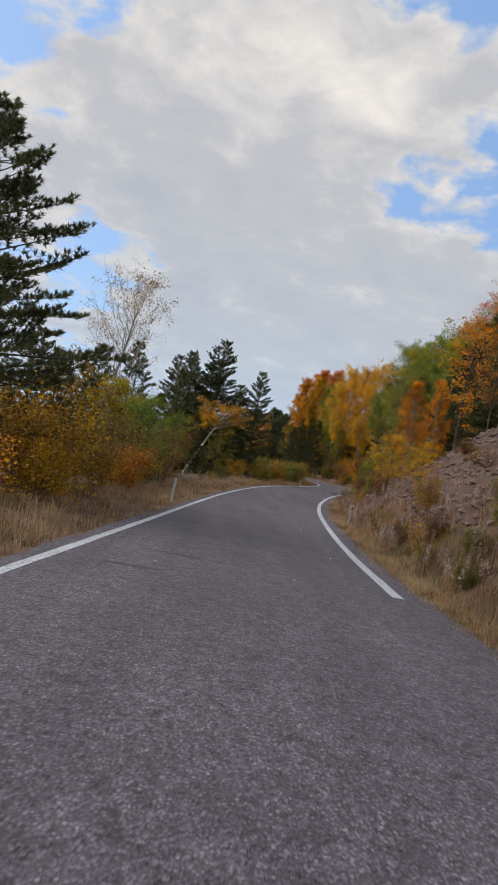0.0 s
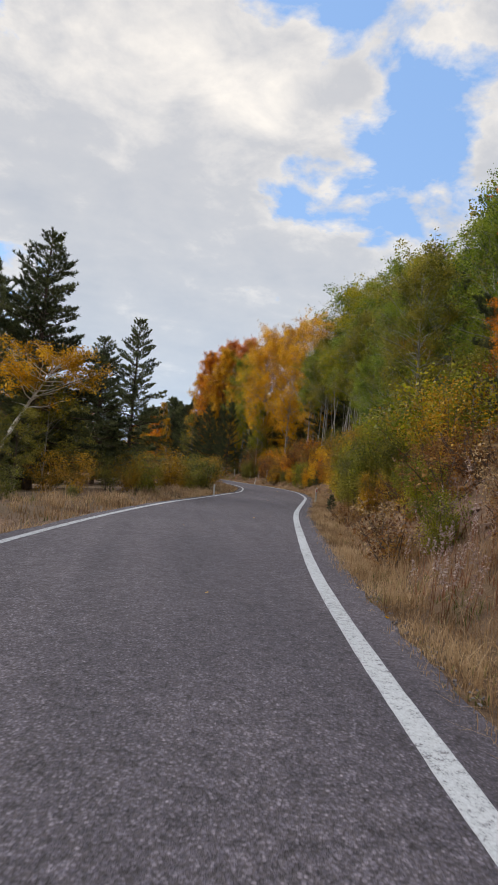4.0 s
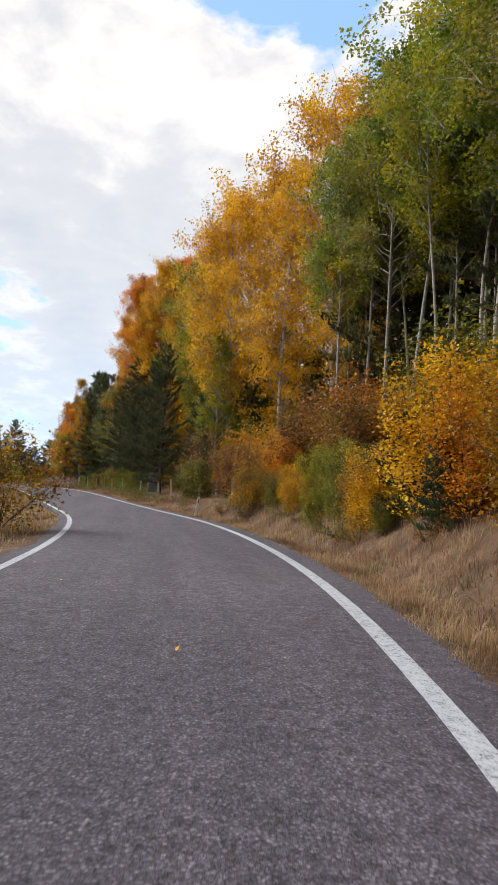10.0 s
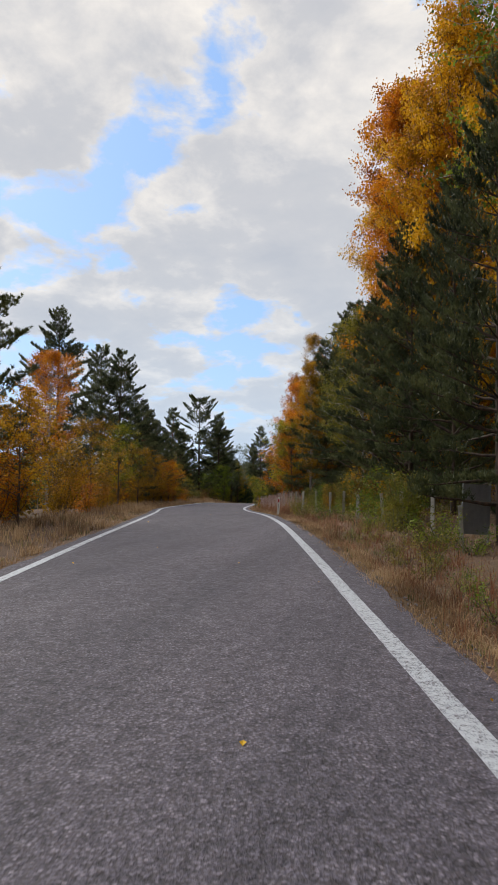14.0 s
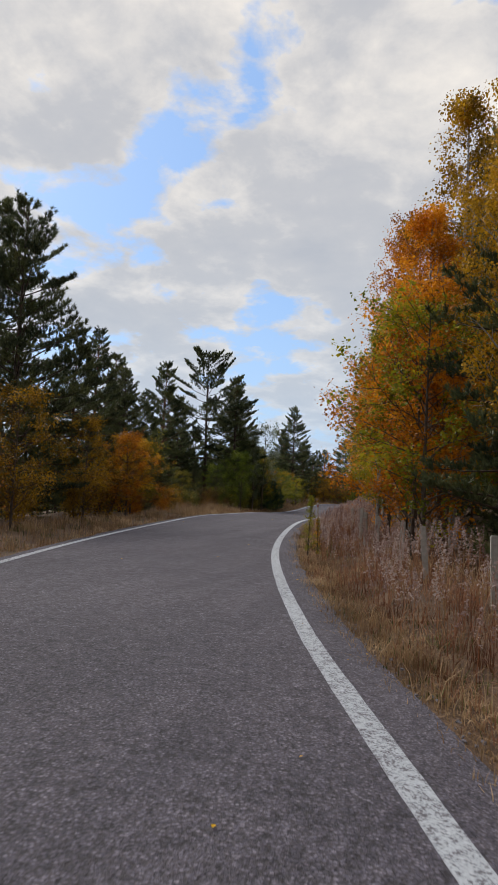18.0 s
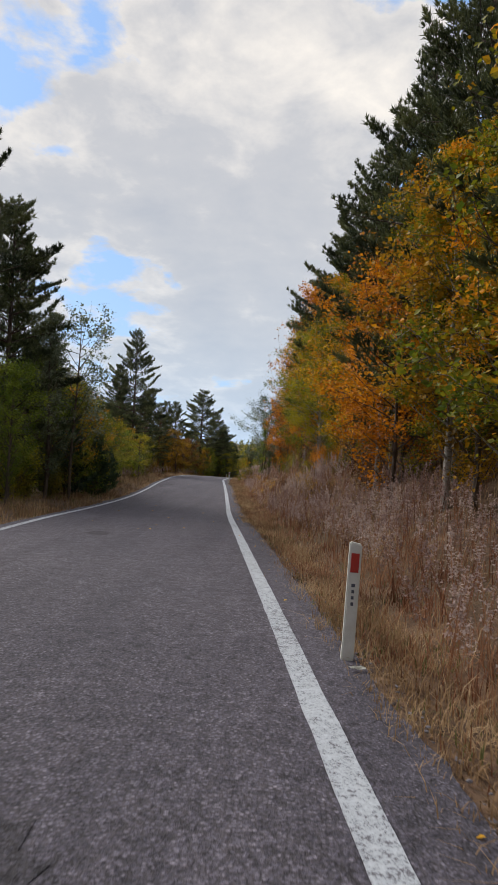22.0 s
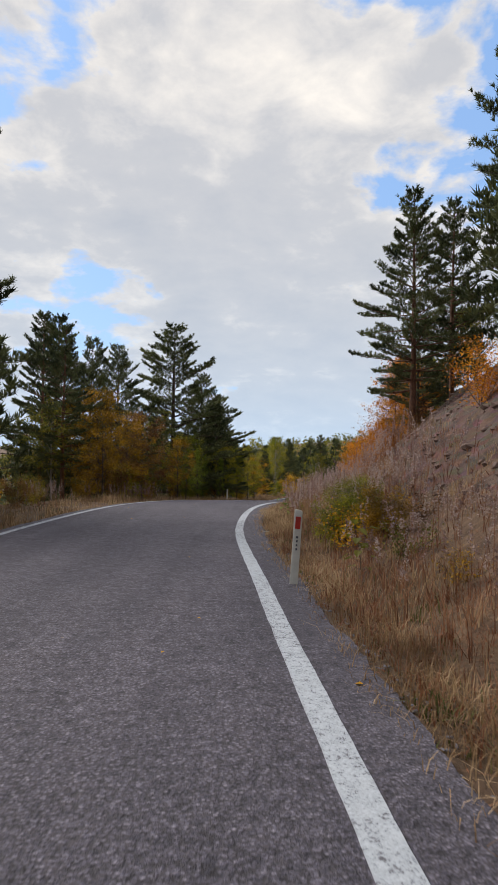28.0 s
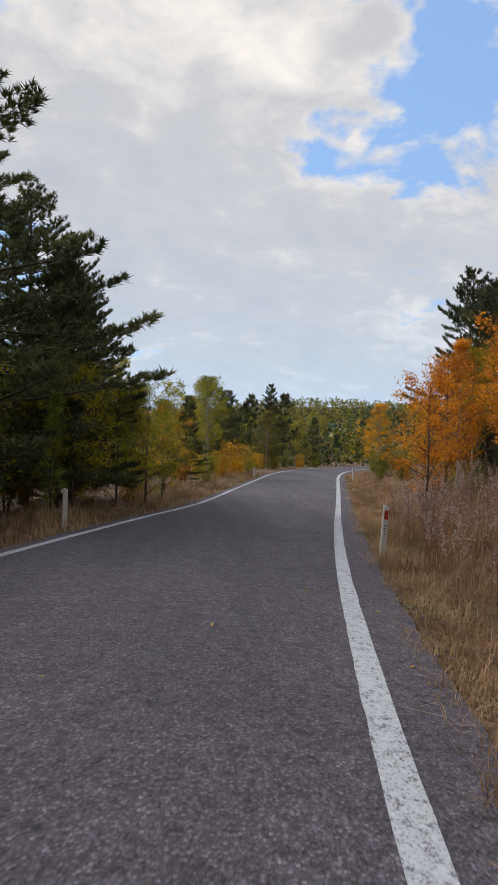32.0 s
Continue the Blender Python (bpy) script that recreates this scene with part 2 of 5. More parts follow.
def leaf_mat(name, lo, mid, hi, gloss=0.5, through_light=0.42):
    """Leaves: each leaf takes its own tone, and each tree drifts a little as a whole."""
    mt, nt, b = mat(name)
    geo, info = nt.nodes.new("ShaderNodeNewGeometry"), nt.nodes.new("ShaderNodeObjectInfo")
    patch = tex(nt, 0.8, 2.0, 0.5)
    s = nt.nodes.new("ShaderNodeMath")
    s.operation = "MULTIPLY_ADD"
    nt.links.new(geo.outputs["Random Per Island"], s.inputs[0])
    s.inputs[1].default_value = 0.30
    wider = nt.nodes.new("ShaderNodeMath")
    wider.operation = "MULTIPLY_ADD"
    nt.links.new(patch.outputs[0], wider.inputs[0])
    wider.inputs[1].default_value, wider.inputs[2].default_value = 1.7, -0.35
    nt.links.new(wider.outputs[0], s.inputs[2])
    s2 = nt.nodes.new("ShaderNodeMath")
    s2.operation = "MULTIPLY_ADD"
    nt.links.new(info.outputs["Random"], s2.inputs[0])
    s2.inputs[1].default_value = 0.2
    nt.links.new(s.outputs[0], s2.inputs[2])
    col = ramp(nt, s2.outputs[0], [(0.48, lo), (0.74, mid), (1.0, hi)])
    nt.links.new(col, b.inputs["Base Color"])
    b.inputs["Roughness"].default_value = gloss
    b.inputs["Specular IOR Level"].default_value = 0.25
    tr = nt.nodes.new("ShaderNodeBsdfTranslucent")
    nt.links.new(col, tr.inputs["Color"])
    mx = nt.nodes.new("ShaderNodeMixShader")
    mx.inputs[0].default_value = through_light
    nt.links.new(b.outputs[0], mx.inputs[1])
    nt.links.new(tr.outputs[0], mx.inputs[2])
    nt.links.new(mx.outputs[0], nt.nodes["Material Output"].inputs["Surface"])
    return mt


def bark_mat(name, dark, light, scale=6.0, stretch=(1, 1, 0.3), blotch=0.5):
    mt, nt, b = mat(name)
    a = tex(nt, scale, 6.0, 0.65, stretch=stretch)
    c = tex(nt, scale * 4, 4.0, 0.6, stretch=stretch)
    col = ramp(nt, a.outputs[0], [(blotch - 0.15, dark), (blotch + 0.12, light)])
    col = mixc(nt, 0.5, col, ramp(nt, c.outputs[0], [(0.3, (0.5, 0.5, 0.5)), (0.6, (1.1, 1.1, 1.1))]), "MULTIPLY")
    nt.links.new(col, b.inputs["Base Color"])
    b.inputs["Roughness"].default_value = 0.9
    bump(nt, b, a.outputs[0], 0.6, 0.03)
    return mt


def plain(name, color, rough=0.6, metal=0.0, scale=20.0, vary=0.25, bumpy=0.2):
    mt, nt, b = mat(name)
    a = tex(nt, scale, 5.0, 0.65)
    k = 1 - vary
    col = mixc(nt, a.outputs[0], tuple(c * k * 0.9 for c in color), tuple(min(c * (1 + vary * 0.5), 1) for c in color))
    nt.links.new(col, b.inputs["Base Color"])
    b.inputs["Roughness"].default_value, b.inputs["Metallic"].default_value = rough, metal
    if bumpy:
        bump(nt, b, a.outputs[0], bumpy, 0.01)
    return mt


ASPHALT, PAINT, GROUND, SOIL = asphalt_mat(), paint_mat(), ground_mat(), soil_mat()
LEAF = {
    "green": leaf_mat("green_leaves", (0.060, 0.100, 0.012), (0.165, 0.225, 0.022), (0.31, 0.36, 0.040)),
    "dull": leaf_mat("dull_green_leaves", (0.075, 0.085, 0.014), (0.195, 0.190, 0.026), (0.36, 0.30, 0.045)),
    "lime": leaf_mat("yellow_green_leaves", (0.10, 0.125, 0.010), (0.25, 0.26, 0.014), (0.48, 0.40, 0.025)),
    "yellow": leaf_mat("yellow_leaves", (0.32, 0.165, 0.008), (0.68, 0.355, 0.010), (0.85, 0.54, 0.025)),
    "orange": leaf_mat("orange_leaves", (0.26, 0.085, 0.006), (0.60, 0.21, 0.008), (0.80, 0.37, 0.02)),
    "red": leaf_mat("red_orange_leaves", (0.32, 0.09, 0.025), (0.58, 0.18, 0.040), (0.72, 0.33, 0.08)),
    "mixed": leaf_mat("green_to_orange_leaves", (0.080, 0.120, 0.012), (0.27, 0.25, 0.014), (0.74, 0.30, 0.014)),
    "brown": leaf_mat("russet_leaves", (0.085, 0.038, 0.018), (0.20, 0.090, 0.030), (0.36, 0.19, 0.045)),
    "ochre": leaf_mat("ochre_leaves", (0.12, 0.070, 0.008), (0.33, 0.185, 0.010), (0.58, 0.33, 0.02)),
    "pale": leaf_mat("pale_straw_leaves", (0.22, 0.14, 0.06), (0.42, 0.29, 0.14), (0.6, 0.45, 0.26)),
    "silver": leaf_mat("grey_green_leaves", (0.065, 0.09, 0.05), (0.14, 0.175, 0.10), (0.28, 0.31, 0.21)),
    "needle": leaf_mat("dark_pine_needles", (0.034, 0.046, 0.022), (0.086, 0.104, 0.044), (0.165, 0.178, 0.070), 0.5, 0.22),
    "needle_young": leaf_mat("green_pine_needles", (0.018, 0.038, 0.020), (0.042, 0.075, 0.036), (0.085, 0.125, 0.06), 0.55, 0.15),
    "straw": leaf_mat("dry_straw_grass", (0.17, 0.102, 0.054), (0.35, 0.228, 0.122), (0.54, 0.39, 0.235), 0.7, 0.35),
    "redgrass": leaf_mat("reddish_dry_stalks", (0.12, 0.048, 0.026), (0.26, 0.110, 0.058), (0.38, 0.21, 0.12), 0.7, 0.3),
    "greengrass": leaf_mat("fading_green_grass", (0.05, 0.060, 0.018), (0.11, 0.12, 0.035), (0.22, 0.20, 0.07), 0.7, 0.3),
    "fluff": leaf_mat("pale_seed_fluff", (0.21, 0.135, 0.122), (0.36, 0.262, 0.245), (0.52, 0.43, 0.40), 0.9, 0.4),
}
BARK = {
    "pine": bark_mat("pine_bark", (0.030, 0.022, 0.018), (0.105, 0.068, 0.050)),
    "redpine": bark_mat("red_pine_bark", (0.07, 0.034, 0.022), (0.20, 0.095, 0.055)),
    "birch": bark_mat("pale_birch_bark", (0.06, 0.055, 0.05), (0.36, 0.34, 0.31), 5.0, (1, 1, 1.6), 0.40),
    "white": bark_mat("white_birch_bark", (0.20, 0.18, 0.16), (0.70, 0.68, 0.63), 5.0, (1, 1, 1.6), 0.36),
    "twig": bark_mat("grey_brown_twigs", (0.05, 0.038, 0.030), (0.13, 0.10, 0.080)),
}
CONCRETE = plain("weathered_concrete", (0.42, 0.40, 0.36), 0.9, 0, 14, 0.45, 0.4)
PLASTIC = plain("dull_white_plastic", (0.66, 0.66, 0.62), 0.5, 0, 9, 0.25, 0.05)
REFLECT = plain("red_reflector", (0.45, 0.035, 0.025), 0.25, 0, 200, 0.2, 0.3)
INK = plain("dark_grey_print", (0.07, 0.075, 0.10), 0.6, 0, 40, 0.3, 0)
WIRE = plain("rusty_wire", (0.20, 0.16, 0.13), 0.6, 0.6, 60, 0.4, 0)
STEEL = plain("dull_grey_sheet", (0.30, 0.32, 0.34), 0.5, 0.4, 5, 0.4, 0.1)
STONE = plain("grey_brown_stone", (0.18, 0.120, 0.100), 0.95, 0, 5, 0.5, 0.6)
GRAVEL = plain("grey_gravel", (0.185, 0.172, 0.195), 0.95, 0, 18, 0.5, 0.4)
FALLEN = LEAF["yellow"]

# ---- the road's line, widths and the lie of the land ----
# y, x and z of the middle of the road
LINE_NEAR = [(-60, -2.60, 3.20), (-30, -2.20, 1.50), (1.4, -0.69, -0.21), (10.3, -0.30, -0.65), (19, 0.08, -1.07),
    (28.2, 0.68, -1.39), (36.6, 1.41, -1.62), (45.9, 2.63, -1.80), (54.4, 4.23, -1.92), (62.8, 6.03, -2.11), (71.6, 8.27, -2.34),
    (80.1, 10.54, -2.53), (88.9, 12.72, -2.73), (97.7, 14.02, -2.81), (106.1, 14.25, -2.97), (114.9, 13.51, -3.14),
    (123.4, 11.72, -3.29), (131.6, 9.58, -3.33), (139.3, 7.48, -3.31), (146.9, 5.35, -3.35), (154.9, 2.83, -3.50),
    (162.9, -0.08, -3.74)]
LINE_FAR = [(171.6, -2.66, -4.00), (180.2, -4.49, -4.19), (189.8, -5.94, -4.36), (198.8, -6.88, -4.70), (207.6, -7.78, -5.06),
    (216.7, -8.65, -5.53), (225.7, -9.40, -5.86), (234.9, -10.19, -6.01), (243.1, -10.94, -6.05), (251.6, -11.73, -6.21),
    (260.7, -12.44, -6.40), (269.4, -12.26, -6.57), (278.4, -11.21, -6.97), (287, -9.67, -7.53), (295.6, -7.83, -8.09),
    (304.1, -5.89, -8.65), (312.6, -3.95, -8.93), (321.1, -2.04, -9.21), (329.6, -0.10, -9.49), (347.6, 4.98, -10.29),
    (367.6, 12.51, -11.29), (391.6, 23.94, -12.49), (430, 44.55, -14.49)]
LINE = LINE_NEAR + LINE_FAR
HALF = 2.68


def spline(col):
    ys = np.array([p[0] for p in LINE])
    vs = np.array([p[col] for p in LINE])
    g = np.gradient(vs, ys)

    def f(y):
        y = np.clip(np.asarray(y, float), ys[0], ys[-1])
        i = np.clip(np.searchsorted(ys, y) - 1, 0, len(ys) - 2)
        h = ys[i + 1] - ys[i]
        u = (y - ys[i]) / h
        return ((2 * u**3 - 3 * u**2 + 1) * vs[i] + (u**3 - 2 * u**2 + u) * h * g[i]
                + (-2 * u**3 + 3 * u**2) * vs[i + 1] + (u**3 - u**2) * h * g[i + 1])
    return f


road_x, road_z = spline(1), spline(2)


def road_lean(y):
    return (road_x(np.asarray(y, float) + 0.5) - road_x(np.asarray(y, float) - 0.5))


def table(pairs):
    a = [p[0] for p in pairs]
    b = [p[1] for p in pairs]
    return lambda y: np.interp(y, a, b)


# half the width between the painted edge lines
right_line = table([(0, 2.71), (30, 2.7), (60, 2.66), (80, 2.6), (100, 2.58), (130, 2.61), (170, 2.72), (210, 2.7), (250, 2.69), (290, 2.69), (330, 2.69)])


def left_line(y):
    return -right_line(y)


# how steeply the bank beside the right-hand verge climbs, and the hillside above it
bank = table([(-60, .5), (10, .74), (42, .74), (58, .5), (80, .5), (110, .5), (126, .22), (140, .10), (172, .08), (195, .18), (208, .55), (214, .78),
              (236, .75), (246, .45), (257, .85), (276, .85), (290, .35), (310, .15), (430, .1)])
hill = table([(-60, .3), (60, .42), (90, .50), (125, .48), (150, .16), (190, .10), (215, .22), (260, .25), (290, .12), (430, .06)])
fall = table([(-60, .12), (60, .14), (110, .05), (200, .14), (430, .12)])


# how far the ground runs gently up before the bank steepens
toe = table([(-60, 0), (198, 0), (210, 0.9), (244, 0.9), (256, 2.4), (288, 2.4), (300, 0), (430, 0)])


def ripple(x, y):
    return (0.10 * np.sin(0.71 * x + 0.37 * y) + 0.09 * np.sin(0.43 * y - 0.9 * x + 1.7) + 0.05 * np.sin(1.7 * y + 1.3 * x)
            + 0.04 * np.sin(2.9 * x - 2.1 * y + 0.6))


def ground_z(x, y):
    """Height of the land at x, y."""
    x, y = np.asarray(x, float), np.asarray(y, float)
    d = (x - road_x(y)) / np.sqrt(1 + road_lean(y) ** 2)
    z = road_z(y)
    r = np.clip(d - (HALF + 0.95), 0, None)
    l = np.clip(-d - (HALF + 0.45), 0, None)
    up = bank(y) * np.clip(r - toe(y), 0, 10) + 0.22 * np.clip(r, 0, toe(y)) + hill(y) * np.clip(r - 10, 0, 70)
    up = up * np.clip(r / 2.0, 0.35, 1) - 0.16 * np.exp(-((r - 0.5) / 0.5) ** 2) * (r > 0)
    down = -0.03 * np.clip(l, 0, 6) - fall(y) * np.clip(l - 6, 0, 60) - 0.10 * np.exp(-((l - 0.8) / 0.7) ** 2) * (l > 0)
    rough = ripple(x, y) * np.clip((r + l) / 3, 0, 1) * np.clip(0.6 + r / 8, 0.6, 2.0)
    under = np.where(np.abs(d) < HALF + 0.40, -0.12, -0.03)
    far = np.clip((np.hypot(x, y - 180) - 320) / 500, 0, 1)
    hills = far * (16 + 10 * np.sin(x / 160 + 0.6) + 6 * np.sin(y / 170))
    return z + up + down + rough + np.where(r + l > 0, -0.03, under) + hills


def spot(y, d):
    """A place beside the road: at y along it and d metres to the right of its middle."""
    x = float(road_x(y)) + d * math.sqrt(1 + float(road_lean(y)) ** 2)
    return x, y, float(ground_z(x, y))


# ---- mesh tools ----
def mesh_of(name, verts, faces, material, smooth=False):
    me = bpy.data.meshes.new(name)
    if isinstance(verts, np.ndarray) and isinstance(faces, np.ndarray):
        k = faces.shape[1]
        me.vertices.add(len(verts))
        me.vertices.foreach_set("co", verts.astype(np.float32).ravel())
        me.loops.add(faces.size)
        me.loops.foreach_set("vertex_index", faces.astype(np.int32).ravel())
        me.polygons.add(len(faces))
        me.polygons.foreach_set("loop_start", np.arange(0, faces.size, k, dtype=np.int32))
        me.polygons.foreach_set("loop_total", np.full(len(faces), k, dtype=np.int32))
        me.update(calc_edges=True)
    else:
        me.from_pydata([tuple(v) for v in verts], [], faces)
    me.polygons.foreach_set("use_smooth", np.full(len(me.polygons), smooth))
    me.materials.append(material)
    return me


def part(name, bm, material, parent, label=""):
    me = bpy.data.meshes.new(name)
    bm.to_mesh(me)
    bm.free()
    me.materials.append(material)
    ob = new(name, me)
    ob.parent = parent
    return tagged(ob, label)


def thing(name, x, y, z, label, category, group="", rz=0.0, tilt=(0, 0), scale=1.0):
    ob = new(name)
    ob.empty_display_size = 0.2
    ob.matrix_world = pose(x, y, z, tilt[0], tilt[1], rz) @ Matrix.Scale(scale, 4)
    return tagged(ob, label, category, group)


def box(bm, x0, x1, y0, y1, z0, z1, bevel=0.0):
    made = bmesh.ops.create_cube(bm, size=1.0)["verts"]
    for v in made:
        v.co = ((x0 + x1) / 2 + v.co.x * (x1 - x0), (y0 + y1) / 2 + v.co.y * (y1 - y0), (z0 + z1) / 2 + v.co.z * (z1 - z0))
    if bevel:
        es = {e for v in made for e in v.link_edges}
        bmesh.ops.bevel(bm, geom=list(es), offset=bevel, segments=2, affect="EDGES")


# ---- ground, road, verge ----
def build_ground():
    ys = np.concatenate([[-1800, -700, -300, -140], np.arange(-60, 372, 0.9), np.arange(372, 430, 6), [460, 520, 620, 780, 1000, 1400, 2200]])
    ds = np.concatenate([[-1800, -900, -500, -350, -250, -170, -120, -90, -66, -50, -38], np.arange(-30, -10, 1.6), np.arange(-10, -3.2, 0.6),
                         [-3.09, -2.6, 0, 2.6, 3.09], np.arange(3.3, 12, 0.4), np.arange(12, 30, 1.4),
                         [32, 38, 46, 56, 70, 90, 120, 170, 250, 350, 500, 900, 1800]])
    Y, D = np.meshgrid(ys, ds, indexing="ij")
    X = road_x(Y) + D * np.sqrt(1 + road_lean(Y) ** 2)
    Z = ground_z(X, Y)
    v = np.stack([X.ravel(), Y.ravel(), Z.ravel()], 1)
    n = len(ds)
    i = np.arange(len(ys) - 1)[:, None] * n + np.arange(n - 1)[None, :]
    f = np.stack([i, i + 1, i + n + 1, i + n], -1).reshape(-1, 4)
    me = mesh_of("ground", v, f, GROUND, True)
    me.materials.append(SOIL)
    fy, fd = (Y[:-1, :-1]).ravel(), (D[:-1, :-1]).ravel()
    wig = 2.0 * np.sin(fy * 0.5) + 1.5 * np.sin(fy * 1.3 + fd)
    bare = ((fy > 8) & (fy < 46 + wig) & (fd > 5.2 + 0.3 * wig) & (fd < 15 + wig)) | ((fy > 252) & (fy < 280) & (fd > 6.6 + 0.3 * wig) & (fd < 13 + wig))
    me.polygons.foreach_set("material_index", bare.astype(np.int32))
    tagged(new("ground", me), "forest floor of dry grass, leaf litter and stony soil", "ground", kind="structure")


def ribbon(name, d0, d1, y0, y1, lift, material, step=0.5, ragged=0.0, seed=0, cols=1, thick=0.0, crown=0.0):
    rng = np.random.default_rng(seed)
    ys = np.arange(y0, y1 + step / 2, step)
    n = len(ys)
    lean = np.sqrt(1 + road_lean(ys) ** 2)
    kern = np.ones(3) / 3
    w0 = np.convolve(rng.normal(0, ragged, n + 2), kern, "valid") if ragged else np.zeros(n)
    w1 = np.convolve(rng.normal(0, ragged, n + 2), kern, "valid") if ragged else np.zeros(n)
    rows = []
    ds = np.linspace(0, 1, cols + 1)
    a, z1 = (d0(ys) if callable(d0) else d0), (d1(ys) if callable(d1) else d1)
    for u in ds:
        d = a + (z1 - a) * u + w0 * (u == 0) + w1 * (u == 1)
        z = road_z(ys) + lift + crown * (1 - (d / HALF) ** 2)
        rows.append(np.stack([road_x(ys) + d * lean, ys, z], 1))
    if thick:
        rows = [rows[0] - [0, 0, thick]] + rows + [rows[-1] - [0, 0, thick]]
    V = np.stack(rows, 1)
    m = V.shape[1]
    i = np.arange(n - 1)[:, None] * m + np.arange(m - 1)[None, :]
    f = np.stack([i, i + 1, i + m + 1, i + m], -1).reshape(-1, 4)
    return new(name, mesh_of(name, V.reshape(-1, 3), f, material))


build_ground()
tagged(ribbon("road", lambda y: left_line(y) - 0.36, lambda y: right_line(y) + 0.56, -60, 430, 0.0, ASPHALT, 0.5, 0.07, 3, 12, 0.14, 0.02),
       "worn grey chip-seal country road with a ragged edge", "road", kind="structure")
tagged(ribbon("edge_line_right", lambda y: right_line(y) - 0.09, lambda y: right_line(y) + 0.115, 12.5, 430, 0.006, PAINT, 0.12, 0.004, 5, 1, 0.004),
       "worn white painted line along the road edge", "road marking", kind="structure")
tagged(ribbon("edge_line_left", lambda y: left_line(y) - 0.08, lambda y: left_line(y) + 0.08, -60, 430, 0.006, PAINT, 0.15, 0.005, 6, 1, 0.004),
       "worn white painted line along the road edge", "road marking", kind="structure")
SHOULDER = asphalt_mat("loose_shoulder_gravel", 1.0, 58.0)
tagged(ribbon("gravel_shoulder", lambda y: right_line(y) + 0.16, lambda y: right_line(y) + 0.60, -60, 430, 0.004, SHOULDER, 0.15, 0.04, 8, 3, 0.1, 0.02),
       "loose purplish grey gravel between road edge and grass", "gravel shoulder", kind="structure")


# ---- plants: shapes built once, shared by every tree of that shape ----
class Grow:
    """Collects wood (tubes) and leaves (small folded blades) of one plant."""

    def __init__(self, seed):
        self.r = np.random.default_rng(seed)
        self.wv, self.wf, self.n = [], [], 0
        self.pts, self.dirs = [], []

    def tube(self, path, radii, sides=5):
        path = np.asarray(path, float)
        t = np.gradient(path, axis=0)
        t /= np.linalg.norm(t, axis=1)[:, None] + 1e-9
        ref = np.where(np.abs(t[:, 2:3]) > 0.9, [[1.0, 0, 0]], [[0, 0, 1.0]])
        a = np.cross(t, ref)
        a /= np.linalg.norm(a, axis=1)[:, None] + 1e-9
        b = np.cross(t, a)
        ang = np.linspace(0, 2 * np.pi, sides, endpoint=False)
        ring = a[:, None, :] * np.cos(ang)[None, :, None] + b[:, None, :] * np.sin(ang)[None, :, None]
        v = path[:, None, :] + ring * np.asarray(radii)[:, None, None]
        m = len(path)
        i = self.n + np.arange(m - 1)[:, None] * sides + np.arange(sides)[None, :]
        j = self.n + np.arange(m - 1)[:, None] * sides + (np.arange(sides) + 1)[None, :] % sides
        self.wv.append(v.reshape(-1, 3))
        self.wf.append(np.stack([i, j, j + sides, i + sides], -1).reshape(-1, 4))
        self.n += m * sides

    def wood(self, name, material):
        return mesh_of(name, np.concatenate(self.wv), np.concatenate(self.wf), material, True)

    def bend(self, p, d, length, n, droop=0.0, wob=0.12):
        """A wandering path from p along d."""
        out, d = [np.array(p, float)], np.array(d, float)
        for k in range(n):
            d = d + self.r.normal(0, wob, 3) + [0, 0, droop]
            d /= np.linalg.norm(d)
            out.append(out[-1] + d * length / n)
        return np.array(out)


def blades(rng, centres, size, flat=0.5, aspect=0.75, vary=0.35, three=False):
    """Folded leaf shapes of four corners at the centres, lying fairly flat or at random."""
    n = len(centres)
    u = rng.normal(0, 1, (n, 3))
    u[:, 2] *= 0.6
    u /= np.linalg.norm(u, axis=1)[:, None]
    nrm = rng.normal(0, 1, (n, 3)) + np.array([0, 0, flat * 2])
    v = np.cross(nrm, u)
    v /= np.linalg.norm(v, axis=1)[:, None] + 1e-9
    w = np.cross(u, v)
    s = size * (1 + rng.normal(0, vary, n)).clip(0.4, 1.9)[:, None]
    a = centres - u * s * 0.5
    b = centres + v * s * 0.5 * aspect + w * s * 0.10
    c = centres + u * s * 0.5
    d = centres - v * s * 0.5 * aspect + w * s * 0.10
    if three:
        return np.stack([a, b, c + (d - c) * 0.5], 1).reshape(-1, 3), np.arange(3 * n).reshape(n, 3)
    V = np.stack([a, b, c, d], 1).reshape(-1, 3)
    F = np.arange(4 * n).reshape(n, 4)
    return V, F


